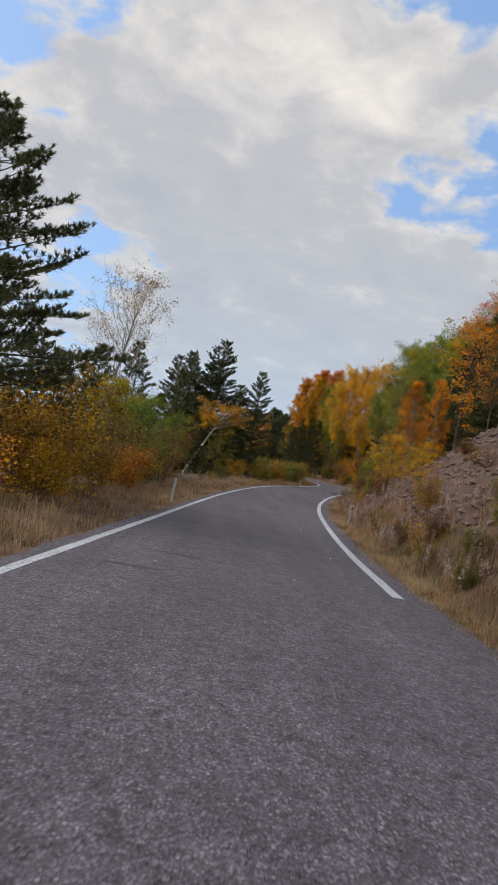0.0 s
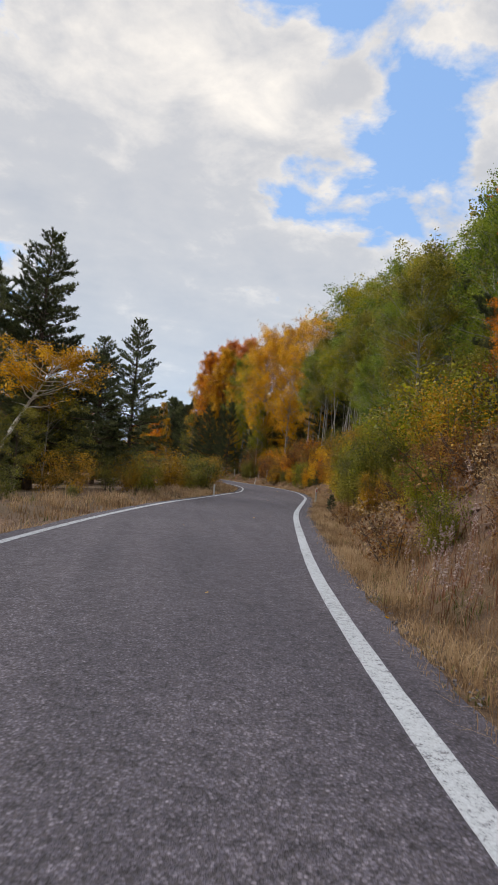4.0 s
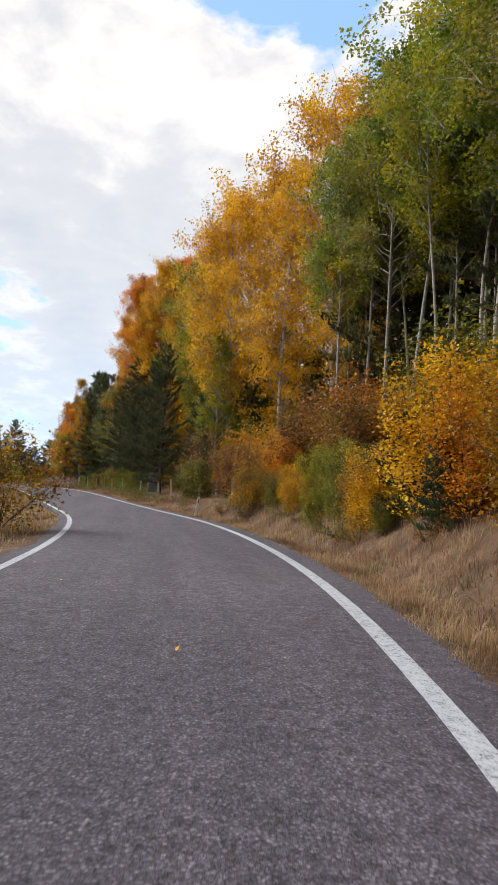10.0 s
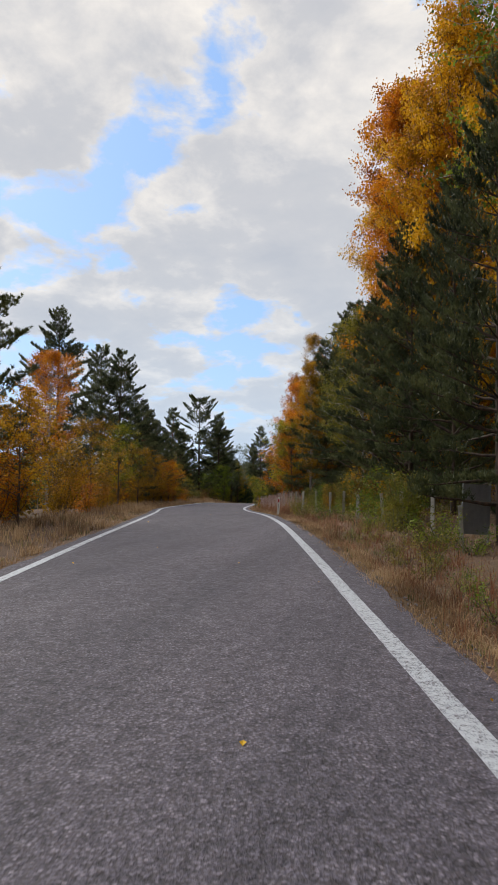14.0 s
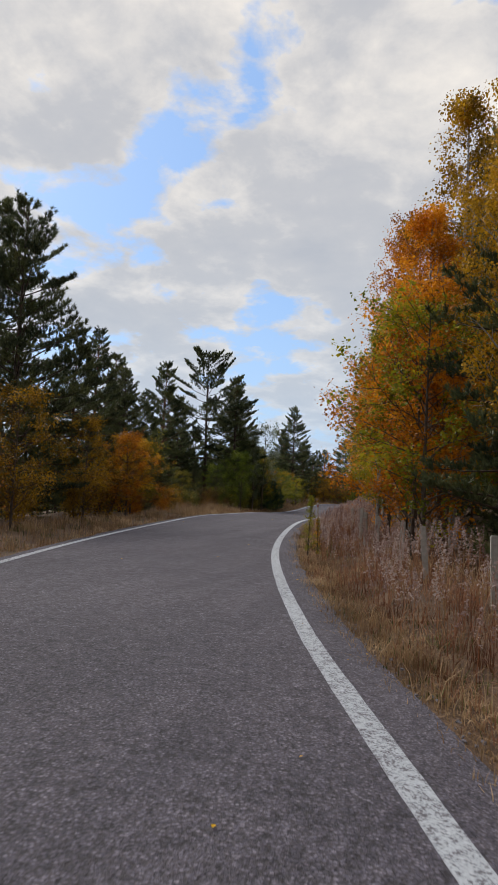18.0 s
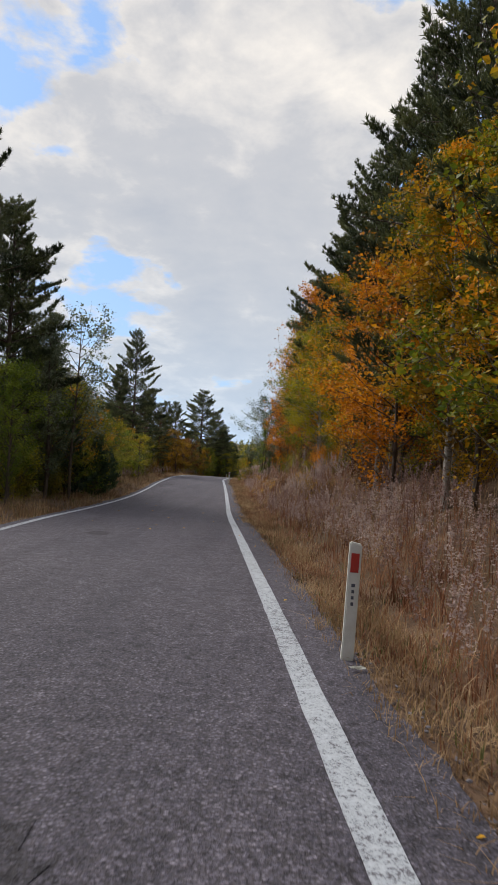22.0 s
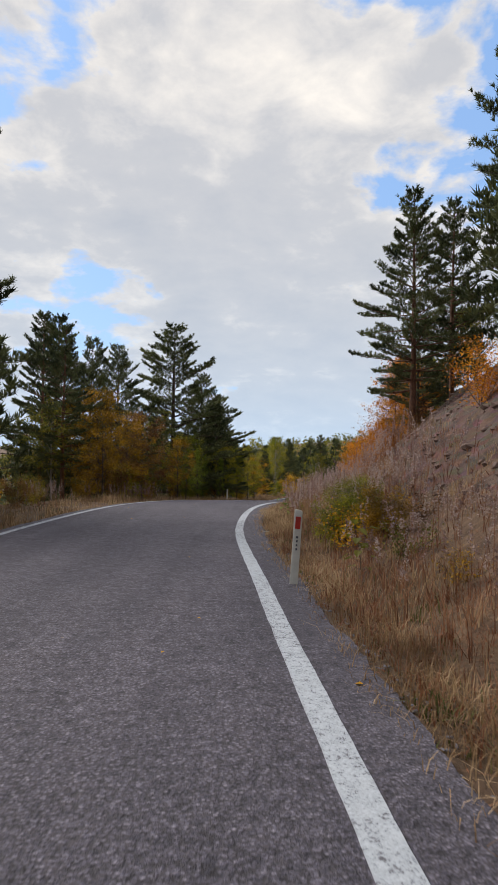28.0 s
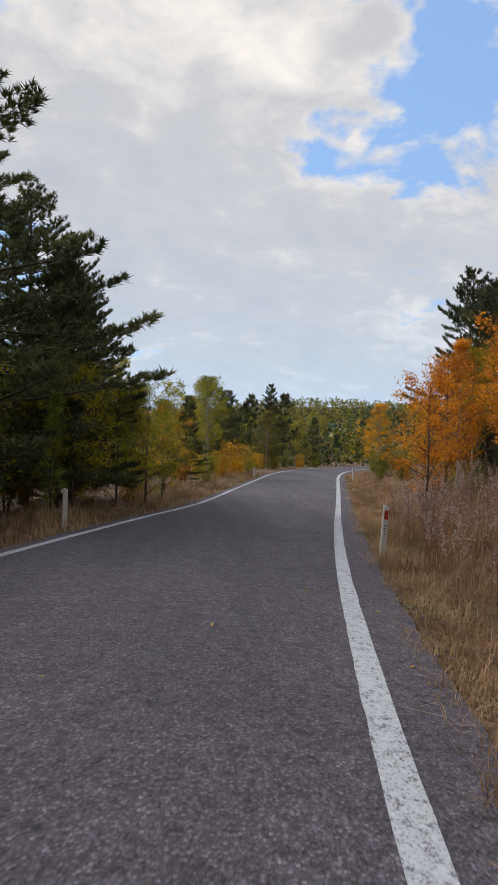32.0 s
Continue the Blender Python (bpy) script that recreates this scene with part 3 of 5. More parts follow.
def leafy(seed, height=10.0, base=0.3, spread=0.30, shape="oval", leaves=5000, size=0.17, limbs=34, up=0.7, trunk=0.011,
          clump=0.34, lean=0.0, three=False, sides=7, fine=False):
    """A broad-leaved tree: trunk, limbs, twigs, and leaves gathered in clumps round the twigs."""
    g = Grow(seed)
    r = g.r
    k = np.linspace(0, 1, 12)
    bow = r.normal(0, 0.012 * height, 2)
    path = np.stack([lean * height * k**1.3 + bow[0] * np.sin(k * 5), bow[1] * np.sin(k * 4 + 1) - bow[1] * math.sin(1) * (1 - k), height * k * 0.97], 1)
    g.tube(path, trunk * height * (1 - 0.93 * k) + 0.006, sides)
    R = spread * height
    tips = []
    for i in range(limbs):
        t = base + (1 - base) * ((i + r.random()) / limbs) ** 0.9
        p = np.array([np.interp(t, k, path[:, c]) for c in range(3)])
        q = (t - base) / (1 - base)
        if shape == "oval":
            w = math.sin(math.pi * (0.16 + 0.80 * q)) ** 0.75
        elif shape == "cone":
            w = (1 - q) ** 0.7 * (0.55 + 0.45 * min(1, q * 6))
        else:
            w = math.sin(math.pi * (0.28 + 0.66 * q)) ** 0.5
        az = i * 2.4 + r.normal(0, 0.5)
        length = R * w * (0.75 + 0.5 * r.random()) + 0.15
        d = np.array([math.cos(az), math.sin(az), up * (0.5 + r.random())])
        d /= np.linalg.norm(d)
        limb = g.bend(p, d, length * 1.15, 5, 0.05 * up)
        g.tube(limb[::1 if not three else 5], np.linspace(trunk * height * 0.36 * (1 - 0.75 * t) + 0.006, 0.004, 6 if not three else 2), 4 if not three else 3)
        subs = 3 if length < 1.2 else 5
        for j in range(subs):
            s = 0.3 + 0.7 * (j + r.random()) / subs
            pp = np.array([np.interp(s, np.linspace(0, 1, 6), limb[:, c]) for c in range(3)])
            dd = d + r.normal(0, 0.65, 3)
            dd /= np.linalg.norm(dd)
            tw = g.bend(pp, dd, length * (0.28 + 0.35 * r.random()), 3, 0.02, 0.2)
            if not three:
                g.tube(tw, np.linspace(0.010, 0.003, 4) * max(1, height / 9), 3)
            tips += [tw[1], tw[2], tw[3]]
        tips.append(limb[-1])
    tips = np.array(tips)
    share = r.random(len(tips)) ** 3.6 + 0.02
    which = r.choice(len(tips), leaves, p=share / share.sum())
    weight = 0.45 + 0.55 * np.sqrt(share / share.max())
    c = tips[which] + r.normal(0, 0.84 * clump, (leaves, 3)).clip(-1.7 * clump, 1.7 * clump) * weight[which][:, None] * np.array([1, 1, 0.75])
    c = c[c[:, 2] > 0.05 * height * base]
    V, F = blades(r, c, size, aspect=0.95 if fine else 0.75, three=three or fine)
    return g, V, F


def bushy(seed, height=3.0, spread=0.5, stems=9, leaves=2200, size=0.11, clump=0.2, low=0.1, three=True):
    """A many-stemmed shrub."""
    g = Grow(seed)
    r = g.r
    tips = []
    for i in range(stems):
        az = i * 2.4 + r.normal(0, 0.4)
        out = spread * height * (0.25 + 0.75 * r.random())
        h = height * (0.65 + 0.35 * r.random()) * (1 - 0.25 * (out / (spread * height)) ** 2)
        p = g.bend((math.cos(az) * 0.08, math.sin(az) * 0.08, 0), (math.cos(az) * out, math.sin(az) * out, h), math.hypot(out, h), 6, 0.0, 0.10)
        g.tube(p, np.linspace(0.018, 0.004, 7) * max(1, height / 3), 3)
        for j in range(8):
            s = low + (1 - low) * r.random()
            pp = np.array([np.interp(s, np.linspace(0, 1, 7), p[:, c]) for c in range(3)])
            d = r.normal(0, 1, 3) + [math.cos(az) * 0.5, math.sin(az) * 0.5, 0.3]
            d /= np.linalg.norm(d)
            tw = g.bend(pp, d, height * (0.10 + 0.16 * r.random()), 3, 0.0, 0.2)
            g.tube(tw[::3], np.array([0.006, 0.002]), 3)
            tips += [tw[1], tw[2], tw[3]]
    tips = np.array(tips)
    which = r.integers(0, len(tips), leaves)
    c = tips[which] + r.normal(0, clump, (leaves, 3))
    c[:, 2] = np.abs(c[:, 2])
    c = c[np.hypot(c[:, 0], c[:, 1]) < spread * height * 1.05]
    V, F = blades(r, c, size, 0.8, 0.9, three=three)
    return g, V, F


def needles(rng, centres, dirs, length, count=7, width=0.10):
    """Brushes of long needles that spread round each shoot: narrow pointed blades, several needles to a blade."""
    n = len(centres)
    C, D = np.repeat(centres, count, 0), np.repeat(dirs, count, 0)
    d = D * 1.0 + rng.normal(0, 0.50, (n * count, 3))
    d /= np.linalg.norm(d, axis=1)[:, None]
    side = np.cross(d, rng.normal(0, 1, (n * count, 3)))
    side /= np.linalg.norm(side, axis=1)[:, None] + 1e-9
    L = length * (0.7 + 0.6 * rng.random(n * count))[:, None]
    base = C - D * L * 0.5 * rng.random((n * count, 1))
    V = np.stack([base - side * width * 0.5 + d * L * 0.25, base - d * L * 0.1 + side * width * 0.2, base + d * L * 0.9], 1).reshape(-1, 3)
    return V, np.arange(3 * n * count).reshape(-1, 3)


def piney(seed, height=14.0, base=0.12, spread=0.30, whorls=15, tufts=1.0, upturn=0.5, open_crown=0.0, length=0.46, count=8, lean=0.0, width=0.12, pointed=0.72, far=False):
    """A black pine: straight trunk, whorls of boughs with upturned ends, brushes of needles along them."""
    g = Grow(seed)
    r = g.r
    k = np.linspace(0, 1, 10)
    path = np.stack([lean * height * k + r.normal(0, 0.006 * height) * np.sin(k * 4), r.normal(0, 0.006 * height) * np.sin(k * 3), height * k * 0.985], 1)
    g.tube(path, 0.0135 * height * (1 - 0.94 * k) + 0.008, 7)
    cs, ds = [], []
    for w in range(whorls):
        t = min(base + (0.985 - base) * ((w + 0.5 * r.random()) / (whorls - 1)) ** 0.92, 0.985)
        q = (t - base) / (1 - base)
        reach = spread * height * ((1 - q) ** pointed * (0.65 + 0.35 * min(1, q * 4)) + 0.05)
        for b in range(int(r.integers(4, 7))):
            if r.random() < open_crown:
                continue
            az = b * 1.25 + w * 0.9 + r.normal(0, 0.3)
            bough = reach * (0.55 + 0.65 * r.random())
            p = np.array([np.interp(t, k, path[:, c]) for c in range(3)])
            d = np.array([math.cos(az), math.sin(az), -0.10 + 0.75 * q + r.normal(0, 0.12)])
            d /= np.linalg.norm(d)
            limb = g.bend(p, d, bough, 4, 0.08 * upturn * 2, 0.07)
            g.tube(limb if not far else limb[::4], np.linspace(0.0045 * height * (1 - 0.8 * t) + 0.004, 0.005, 2 if far else 5), 3 if far else 4)
            m = max(2, int(bough * 2.9 * tufts))
            for j in range(m):
                s = 0.28 + 0.72 * (j + r.random()) / m
                pp = np.array([np.interp(s, np.linspace(0, 1, 5), limb[:, c]) for c in range(3)])
                sd = np.cross(d, [0, 0, 1.0]) * (1 if j % 2 else -1)
                dd = d * 0.7 + sd * (1.0 - 0.5 * s) + [0, 0, 0.25]
                dd /= np.linalg.norm(dd)
                ll = (0.25 + 0.30 * bough * (1.05 - s)) * (0.6 + 0.7 * r.random())
                for u in (0.45, 1.0):
                    cs.append(pp + dd * ll * u + [0, 0, 0.08 * u])
                    ds.append(dd * 0.55 + [0, 0, 0.55 + 0.5 * upturn])
            cs.append(limb[-1])
            ds.append(d * 0.4 + [0, 0, 0.8])
    cs.append(path[-1])
    ds.append(np.array([0, 0, 1.0]))
    cs, ds = np.array(cs), np.array(ds)
    ds /= np.linalg.norm(ds, axis=1)[:, None]
    V, F = needles(r, cs, ds, length, count, width)
    return g, V, F


SHAPES = {}


def shape(key, made, height, bark, leaf):
    g, V, F = made
    SHAPES[key] = (g.wood(key + "_wood", BARK[bark]), mesh_of(key + "_leaves", V, F, LEAF[leaf]), height)


shape("aspen", leafy(11, 13, 0.28, 0.17, "oval", 25000, 0.088, 58, 0.9, clump=0.27), 13, "birch", "yellow")
shape("aspen_b", leafy(12, 11, 0.14, 0.18, "cone", 24000, 0.074, 56, 0.8, clump=0.25), 11, "birch", "yellow")
shape("broad", leafy(13, 14, 0.32, 0.24, "round", 30000, 0.108, 64, 0.8, clump=0.36), 14, "birch", "green")
shape("broad_b", leafy(14, 13, 0.24, 0.22, "oval", 30000, 0.100, 64, 0.7, clump=0.33), 13, "birch", "green")
shape("stand", leafy(25, 14, 0.50, 0.17, "round", 15000, 0.100, 40, 0.9, 0.0062, 0.32, 0.03), 14, "birch", "dull")
shape("stand_b", leafy(26, 14, 0.56, 0.15, "oval", 13000, 0.100, 34, 0.9, 0.0058, 0.30, -0.05), 14, "birch", "lime")
shape("column", leafy(15, 20, 0.06, 0.17, "oval", 72000, 0.145, 90, 1.0, clump=0.42, fine=True), 20, "twig", "orange")
shape("birch", leafy(16, 15, 0.36, 0.30, "round", 6500, 0.10, 38, 1.2, 0.012, 0.36, 0.10), 15, "birch", "pale")
shape("leaning", leafy(17, 9, 0.62, 0.34, "round", 9000, 0.12, 26, 0.4, 0.026, 0.34, 0.50), 9, "birch", "yellow")
shape("sapling", leafy(18, 6, 0.14, 0.20, "cone", 9000, 0.068, 28, 0.8, 0.010, 0.18, fine=True), 6, "twig", "yellow")
shape("sapling_b", leafy(19, 6, 0.06, 0.26, "oval", 8600, 0.075, 36, 0.8, 0.010, 0.21), 6, "twig", "yellow")
shape("sparse", leafy(20, 9, 0.22, 0.24, "oval", 3600, 0.115, 32, 0.9, 0.010, 0.26), 9, "twig", "red")
shape("poplar", leafy(21, 7, 0.06, 0.15, "cone", 9000, 0.070, 36, 1.5, 0.010, 0.18, fine=True), 7, "twig", "silver")
shape("far_broad", leafy(22, 11, 0.20, 0.28, "round", 4200, 0.28, 24, 0.8, clump=0.42, three=True, sides=5), 11, "birch", "dull")
shape("far_aspen", leafy(23, 11, 0.16, 0.20, "oval", 3800, 0.26, 24, 0.9, clump=0.36, three=True, sides=5), 11, "birch", "lime")
shape("shrub", bushy(31, 3.0, 0.5, 9, 3600, 0.11, 0.2), 3.0, "twig", "ochre")
shape("shrub_b", bushy(32, 3.0, 0.6, 10, 3800, 0.11, 0.22), 3.0, "twig", "ochre")
shape("shrub_c", bushy(33, 3.0, 0.42, 8, 3200, 0.11, 0.18), 3.0, "twig", "ochre")
shape("back_shrub", bushy(35, 3.0, 0.55, 8, 3600, 0.095, 0.24), 3.0, "twig", "ochre")
shape("near_shrub", bushy(36, 3.0, 0.33, 14, 11000, 0.050, 0.14, three=False), 3.0, "twig", "ochre")
shape("mid_pine", piney(49, 13, 0.06, 0.30, 19, 1.2, 0.5, 0.0, 0.33, 11, 0.0, 0.095), 13, "pine", "needle")
shape("mid_broad", leafy(24, 13, 0.26, 0.24, "round", 17000, 0.18, 44, 0.8, clump=0.36, fine=True), 13, "birch", "green")
shape("bramble", bushy(34, 1.2, 0.8, 9, 1200, 0.07, 0.10), 1.2, "twig", "brown")
shape("pine", piney(41, 14, 0.08, 0.31, 25, 2.5, 0.5, 0.0, 0.21, 21, 0.0, 0.046), 14, "pine", "needle")
shape("pine_b", piney(42, 14, 0.04, 0.36, 26, 2.4, 0.5, 0.0, 0.22, 21, 0.0, 0.046), 14, "pine", "needle")
shape("pine_open", piney(43, 14, 0.28, 0.40, 14, 3.6, 0.5, 0.22, 0.21, 23, 0.02, 0.046, pointed=0.5), 14, "pine", "needle")
shape("pine_tall", piney(44, 15, 0.18, 0.25, 23, 2.9, 0.45, 0.08, 0.21, 22, 0.0, 0.045), 15, "redpine", "needle")
shape("spruce", piney(45, 14, 0.03, 0.26, 31, 2.2, 0.10, 0.0, 0.21, 20, 0.0, 0.046), 14, "pine", "needle")
shape("pine_young", piney(46, 4, 0.04, 0.36, 11, 2.2, 0.8, 0.0, 0.30, 9, 0.0, 0.07), 4, "pine", "needle_young")
shape("far_pine", piney(47, 11, 0.08, 0.30, 13, 0.5, 0.5, 0.0, 0.62, 7, 0.0, 0.2, far=True), 11, "pine", "needle")
shape("far_pine_b", piney(48, 11, 0.05, 0.35, 13, 0.48, 0.5, 0.0, 0.66, 7, 0.0, 0.2, far=True), 11, "pine", "needle")
turn = random.Random(5)
WORD = {"green": "green", "dull": "dull green", "lime": "yellow-green", "yellow": "golden yellow", "orange": "orange", "red": "red-orange", "mixed": "green, yellow and orange",
        "brown": "russet brown", "ochre": "ochre", "pale": "pale straw-coloured", "silver": "grey-green", "needle": "dark green", "needle_young": "fresh green"}
SAY = {"aspen": "aspen with pale trunk among the forest", "aspen_b": "pointed aspen with pale trunk", "broad": "broad birch crown on a pale trunk", "broad_b": "birch with a full crown on the bank", "stand": "slim birch with a long bare pale trunk", "stand_b": "slim leaning birch with a long bare pale trunk",
       "column": "tall column-shaped poplar at the forest edge", "birch": "nearly bare birch, thin leaves on a white trunk", "leaning": "birch leaning over, its white trunk bare",
       "sapling": "young tree on the verge", "sapling_b": "young leafy tree on the verge", "sparse": "half-bare young tree on the bank", "poplar": "slim poplar sapling by the road",
       "shrub": "leafy shrub at the roadside", "shrub_b": "spreading shrub at the roadside", "shrub_c": "upright shrub at the roadside", "near_shrub": "dense twiggy shrub close to the road", "mid_pine": "black pine standing back in the wood", "mid_broad": "birch standing back in the wood", "back_shrub": "shrub of the forest undergrowth", "bramble": "low bramble in dry grass",
       "pine": "black pine with dense boughs", "pine_b": "wide black pine, boughs to the ground", "pine_open": "old pine with an open ragged crown", "pine_tall": "tall pine with a bare lower trunk",
       "spruce": "slender spruce among the pines", "far_broad": "birch in the wood behind the verge", "far_aspen": "aspen in the wood behind the verge", "far_pine": "black pine in the wood behind the verge", "far_pine_b": "wide black pine in the wood", "pine_young": "young pine in the roadside grass"}


def plant(key, y, d, top=None, leaf=None, h=None, wide=1.0, spin=None, sink=0.06, bark=None):
    """Sets a plant beside the road. top: its height above the road there; h: above its own foot."""
    if abs(d) > 17 and key in ("pine", "pine_b", "broad", "broad_b"):
        key = "mid_" + key.split("_")[0]
    wood, leaves, height = SHAPES[key]
    x, y, z = spot(y, d)
    if h is None:
        h = max(top - (z - float(road_z(y))), 1.0)
    s = h / height
    rz = turn.uniform(0, 360) if spin is None else spin
    kind = "pine" if "pine" in key else "spruce" if key == "spruce" else "shrub" if "shrub" in key else "bramble" if key == "bramble" else "birch" if key in ("birch", "leaning", "broad", "broad_b", "mid_broad", "stand", "stand_b") else "tree"
    tone = leaf or leaves.materials[0].name and next(k for k, m in LEAF.items() if m == leaves.materials[0])
    ob = thing(kind + ("" if kind in ("tree", "shrub", "bramble") else "_tree"), x, y, z - sink, (WORD[tone] + " " + SAY[key]), kind if kind in ("shrub", "bramble") else "tree", "", rz)
    ob.scale = (s * wide, s * wide, s)
    for nm, me in (("stem" if kind in ("shrub", "bramble") else "trunk", wood), ("foliage" if kind in ("shrub", "bramble") else "crown", leaves)):
        o = new(nm, me)
        o.parent = ob
        pick = leaf and me is leaves and LEAF[leaf] or bark and me is wood and BARK[bark]
        if pick:
            o.material_slots[0].link = "OBJECT"
            o.material_slots[0].material = pick
    return ob


# ---- the trees that stand out, stretch by stretch: y, d, top above the road, tone ----
plant("pine_b", 25.6, -11.7, 13.5, wide=1.25)
plant("pine", 34, -17, 13)
plant("birch", 54, -16.0, 13.3, spin=20)
plant("spruce", 77.5, -13.8, 15.0, wide=1.3)
plant("spruce", 80.5, -15.6, 13.0, wide=1.3)
plant("pine", 82, -18.5, 13.0)
plant("pine_b", 78.5, -17.5, 13.2)
plant("spruce", 85.3, -21.5, 13.5)
plant("spruce", 94, -15.5, 12, wide=1.25)
plant("leaning", 73, -14.5, 7.0, spin=15, bark="white")
for y, d, t, k, c in [(37.2, -7.6, 4.0, "sapling_b", "green"), (45, -9.2, 5.0, "sapling_b", "green"), (55, -13.5, 5.4, "sapling_b", "green"), (61, -16.5, 4.6, "sapling_b", "dull"), (66, -9.6, 3.4, "sapling_b", "dull"), (41, -10.5, 5.4, "sapling_b", "lime"), (52, -9.5, 4.4, "sapling_b", "green"), (57, -15.5, 4.8, "sapling_b", "dull"), (48, -12, 5.5, "sapling_b", "lime"), (38, -11, 6, "shrub_c", "ochre"),
                      (62, -20, 10, "pine", None), (70, -20, 12, "pine_b", None), (46, -22, 11, "pine_b", None), (40, -24, 12, "pine", None), (58, -24, 11, "pine", None)]:
    plant(k, y, d, t, c)
plant("sapling_b", 35.9, 5.9, 4.7, "yellow", wide=1.3)
plant("aspen_b", 45.5, 7.7, 9.4, "orange")
plant("sparse", 50.4, 11.4, 14.6, "orange")
plant("sparse", 47, 13, 13, "brown")
for y, d, t, k, c in [(58.6, 10.3, 12.7, "aspen_b", "orange"), (62, 12.8, 17.5, "pine_b", None), (58, 16, 22, "pine", None), (66, 15, 22, "pine_b", None), (54, 18, 20, "pine", None), (72, 13, 19, "broad_b", "green"),
                      (77.4, 8.8, 12.0, "aspen", "ochre"), (80, 12, 18.2, "pine_tall", None), (84.7, 9.2, 14.4, "broad_b", "green"), (90, 9.6, 17.4, "broad", "green"),
                      (96, 11.5, 20, "broad", "green"), (100, 10.8, 18.2, "stand", "dull"), (106.5, 12.6, 20.9, "broad", "green"), (110, 11.5, 21.7, "pine_tall", None), (113, 13.5, 22.6, "pine_tall", None),
                      (106, 9.6, 18.5, "stand", "green"), (110, 9.2, 17.5, "stand_b", "lime"), (113.5, 9.0, 18.2, "stand", "dull"), (117, 9.8, 18.8, "stand", "dull"), (75, 7.4, 10.3, "broad_b", "green"), (80, 8.0, 11.9, "broad", "dull"), (70, 8.2, 14.4, "broad_b", "dull"), (94, 8.2, 13.5, "broad_b", "green"), (102.5, 9.0, 17.5, "stand", "dull"), (99, 9.2, 16.5, "stand_b", "lime"), (119, 12.5, 22, "pine", None)]:
    plant(k, y, d, 0.94 * t, c, wide=0.72 if k == "broad" else 0.9)
for y, d, t, k, c in [(120, 10.5, 16, "aspen", "yellow"), (123.5, 11.5, 21.7, "broad", "yellow"), (128, 10.6, 19, "broad_b", "yellow"), (131, 12, 23, "aspen", "yellow"), (134, 9.6, 20.7, "broad_b", "yellow"), (137, 12, 22, "broad", "yellow"),
                      (133, 8.6, 12, "aspen_b", "lime"), (141, 10.5, 17.4, "broad_b", "lime"), (146, 11.5, 19, "broad", "green"), (149, 12.5, 21, "column", "yellow"), (152.9, 10.2, 22.0, "column", "yellow"),
                      (157, 9.8, 22.0, "column", "orange"), (162, 10.5, 18.4, "column", "yellow"), (154, 14, 24.5, "column", "red"), (160, 13.5, 25, "column", "red")]:
    plant(k, y, d, t, c, wide=0.78)
plant("pine", 140.2, 7.2, 12.0, wide=0.7)
plant("pine_b", 134.5, 8.2, 7.6, wide=0.8)
plant("pine_b", 145.5, 7.8, 12.0, wide=0.55)
plant("pine", 148, 7.2, 9.5, wide=0.9)
plant("pine_b", 151.5, 8.0, 12.5, wide=0.8)
plant("spruce", 155, 7.6, 10.5)
plant("broad_b", 158, 7.8, 10.5, "dull", wide=0.8)
plant("spruce", 169.4, 8.2, 12.1)
plant("pine", 164, 9, 13)
plant("aspen_b", 184, 7.4, 11.0, "lime", wide=0.9)
plant("aspen_b", 176.2, 8.0, 14.4, "ochre", wide=0.8)
plant("aspen_b", 176.4, 5.8, 7.2, "lime", wide=0.9)
plant("aspen", 179, 7.2, 11.3, "orange", wide=0.8)
plant("aspen_b", 168.8, 7.2, 10.6, "ochre", wide=0.75)
plant("sapling_b", 173.4, 7.0, 7.2, "orange", wide=0.9)
plant("sapling_b", 171.6, 6.2, 6.4, "lime")
plant("sapling_b", 175.5, 6.8, 7.4, "orange")
plant("sapling_b", 178.5, 7.0, 6.0, "orange")
plant("aspen", 181, 8.4, 10, "orange")
for y, d, h, c in [(11.5, 4.6, 0.9, "dull"), (13.0, 4.9, 0.8, "green"), (14.6, 4.5, 0.7, "dull"), (15.8, 5.0, 0.9, "dull"), (18.5, 4.6, 0.6, "dull"), (22, 4.7, 0.7, "brown"), (12.4, 6.2, 2.0, "ochre"), (14.8, 6.4, 2.1, "yellow"), (38.5, 8.6, 1.2, "ochre"), (34, 9.2, 1.0, "brown")]:
    plant("near_shrub", y, d, h=h, leaf=c, wide=1.4)
plant("near_shrub", 13.5, 5.4, h=1.7, leaf="ochre")
plant("near_shrub", 16.5, 5.8, h=1.5, leaf="dull")
plant("near_shrub", 19.5, 5.0, h=1.2, leaf="brown")
plant("near_shrub", 24.0, 5.6, h=1.5, leaf="ochre")
plant("sapling_b", 29.5, 6.4, 4.2, "yellow")
for y, d, t, k, c in [(296, -4.9, 3.4, "poplar", "green"), (299, -5.5, 4.4, "sapling_b", "lime"), (302, -5.2, 4.0, "sapling_b", "lime"), (292, -6.2, 4.6, "sapling_b", "lime"), (294, -5.6, 3.4, "poplar", "green"), (282, -6.6, 4.4, "sapling_b", "ochre"), (310, -5.6, 4.0, "sapling_b", "yellow"),
                      (284.5, -7.5, 4.4, "back_shrub", "brown"), (289, -8, 4.2, "back_shrub", "dull"), (295, -7.5, 4.0, "back_shrub", "lime"), (300, -8, 4.0, "back_shrub", "dull")]:
    plant(k, y, d, t, c)
plant("near_shrub", 117, 7.8, h=4.2, leaf="brown", wide=1.3)
plant("near_shrub", 121, 8.0, h=3.6, leaf="orange", wide=1.3)
plant("near_shrub", 112.5, 5.3, h=1.6, leaf="yellow")
plant("near_shrub", 110, 5.6, h=1.4, leaf="dull")
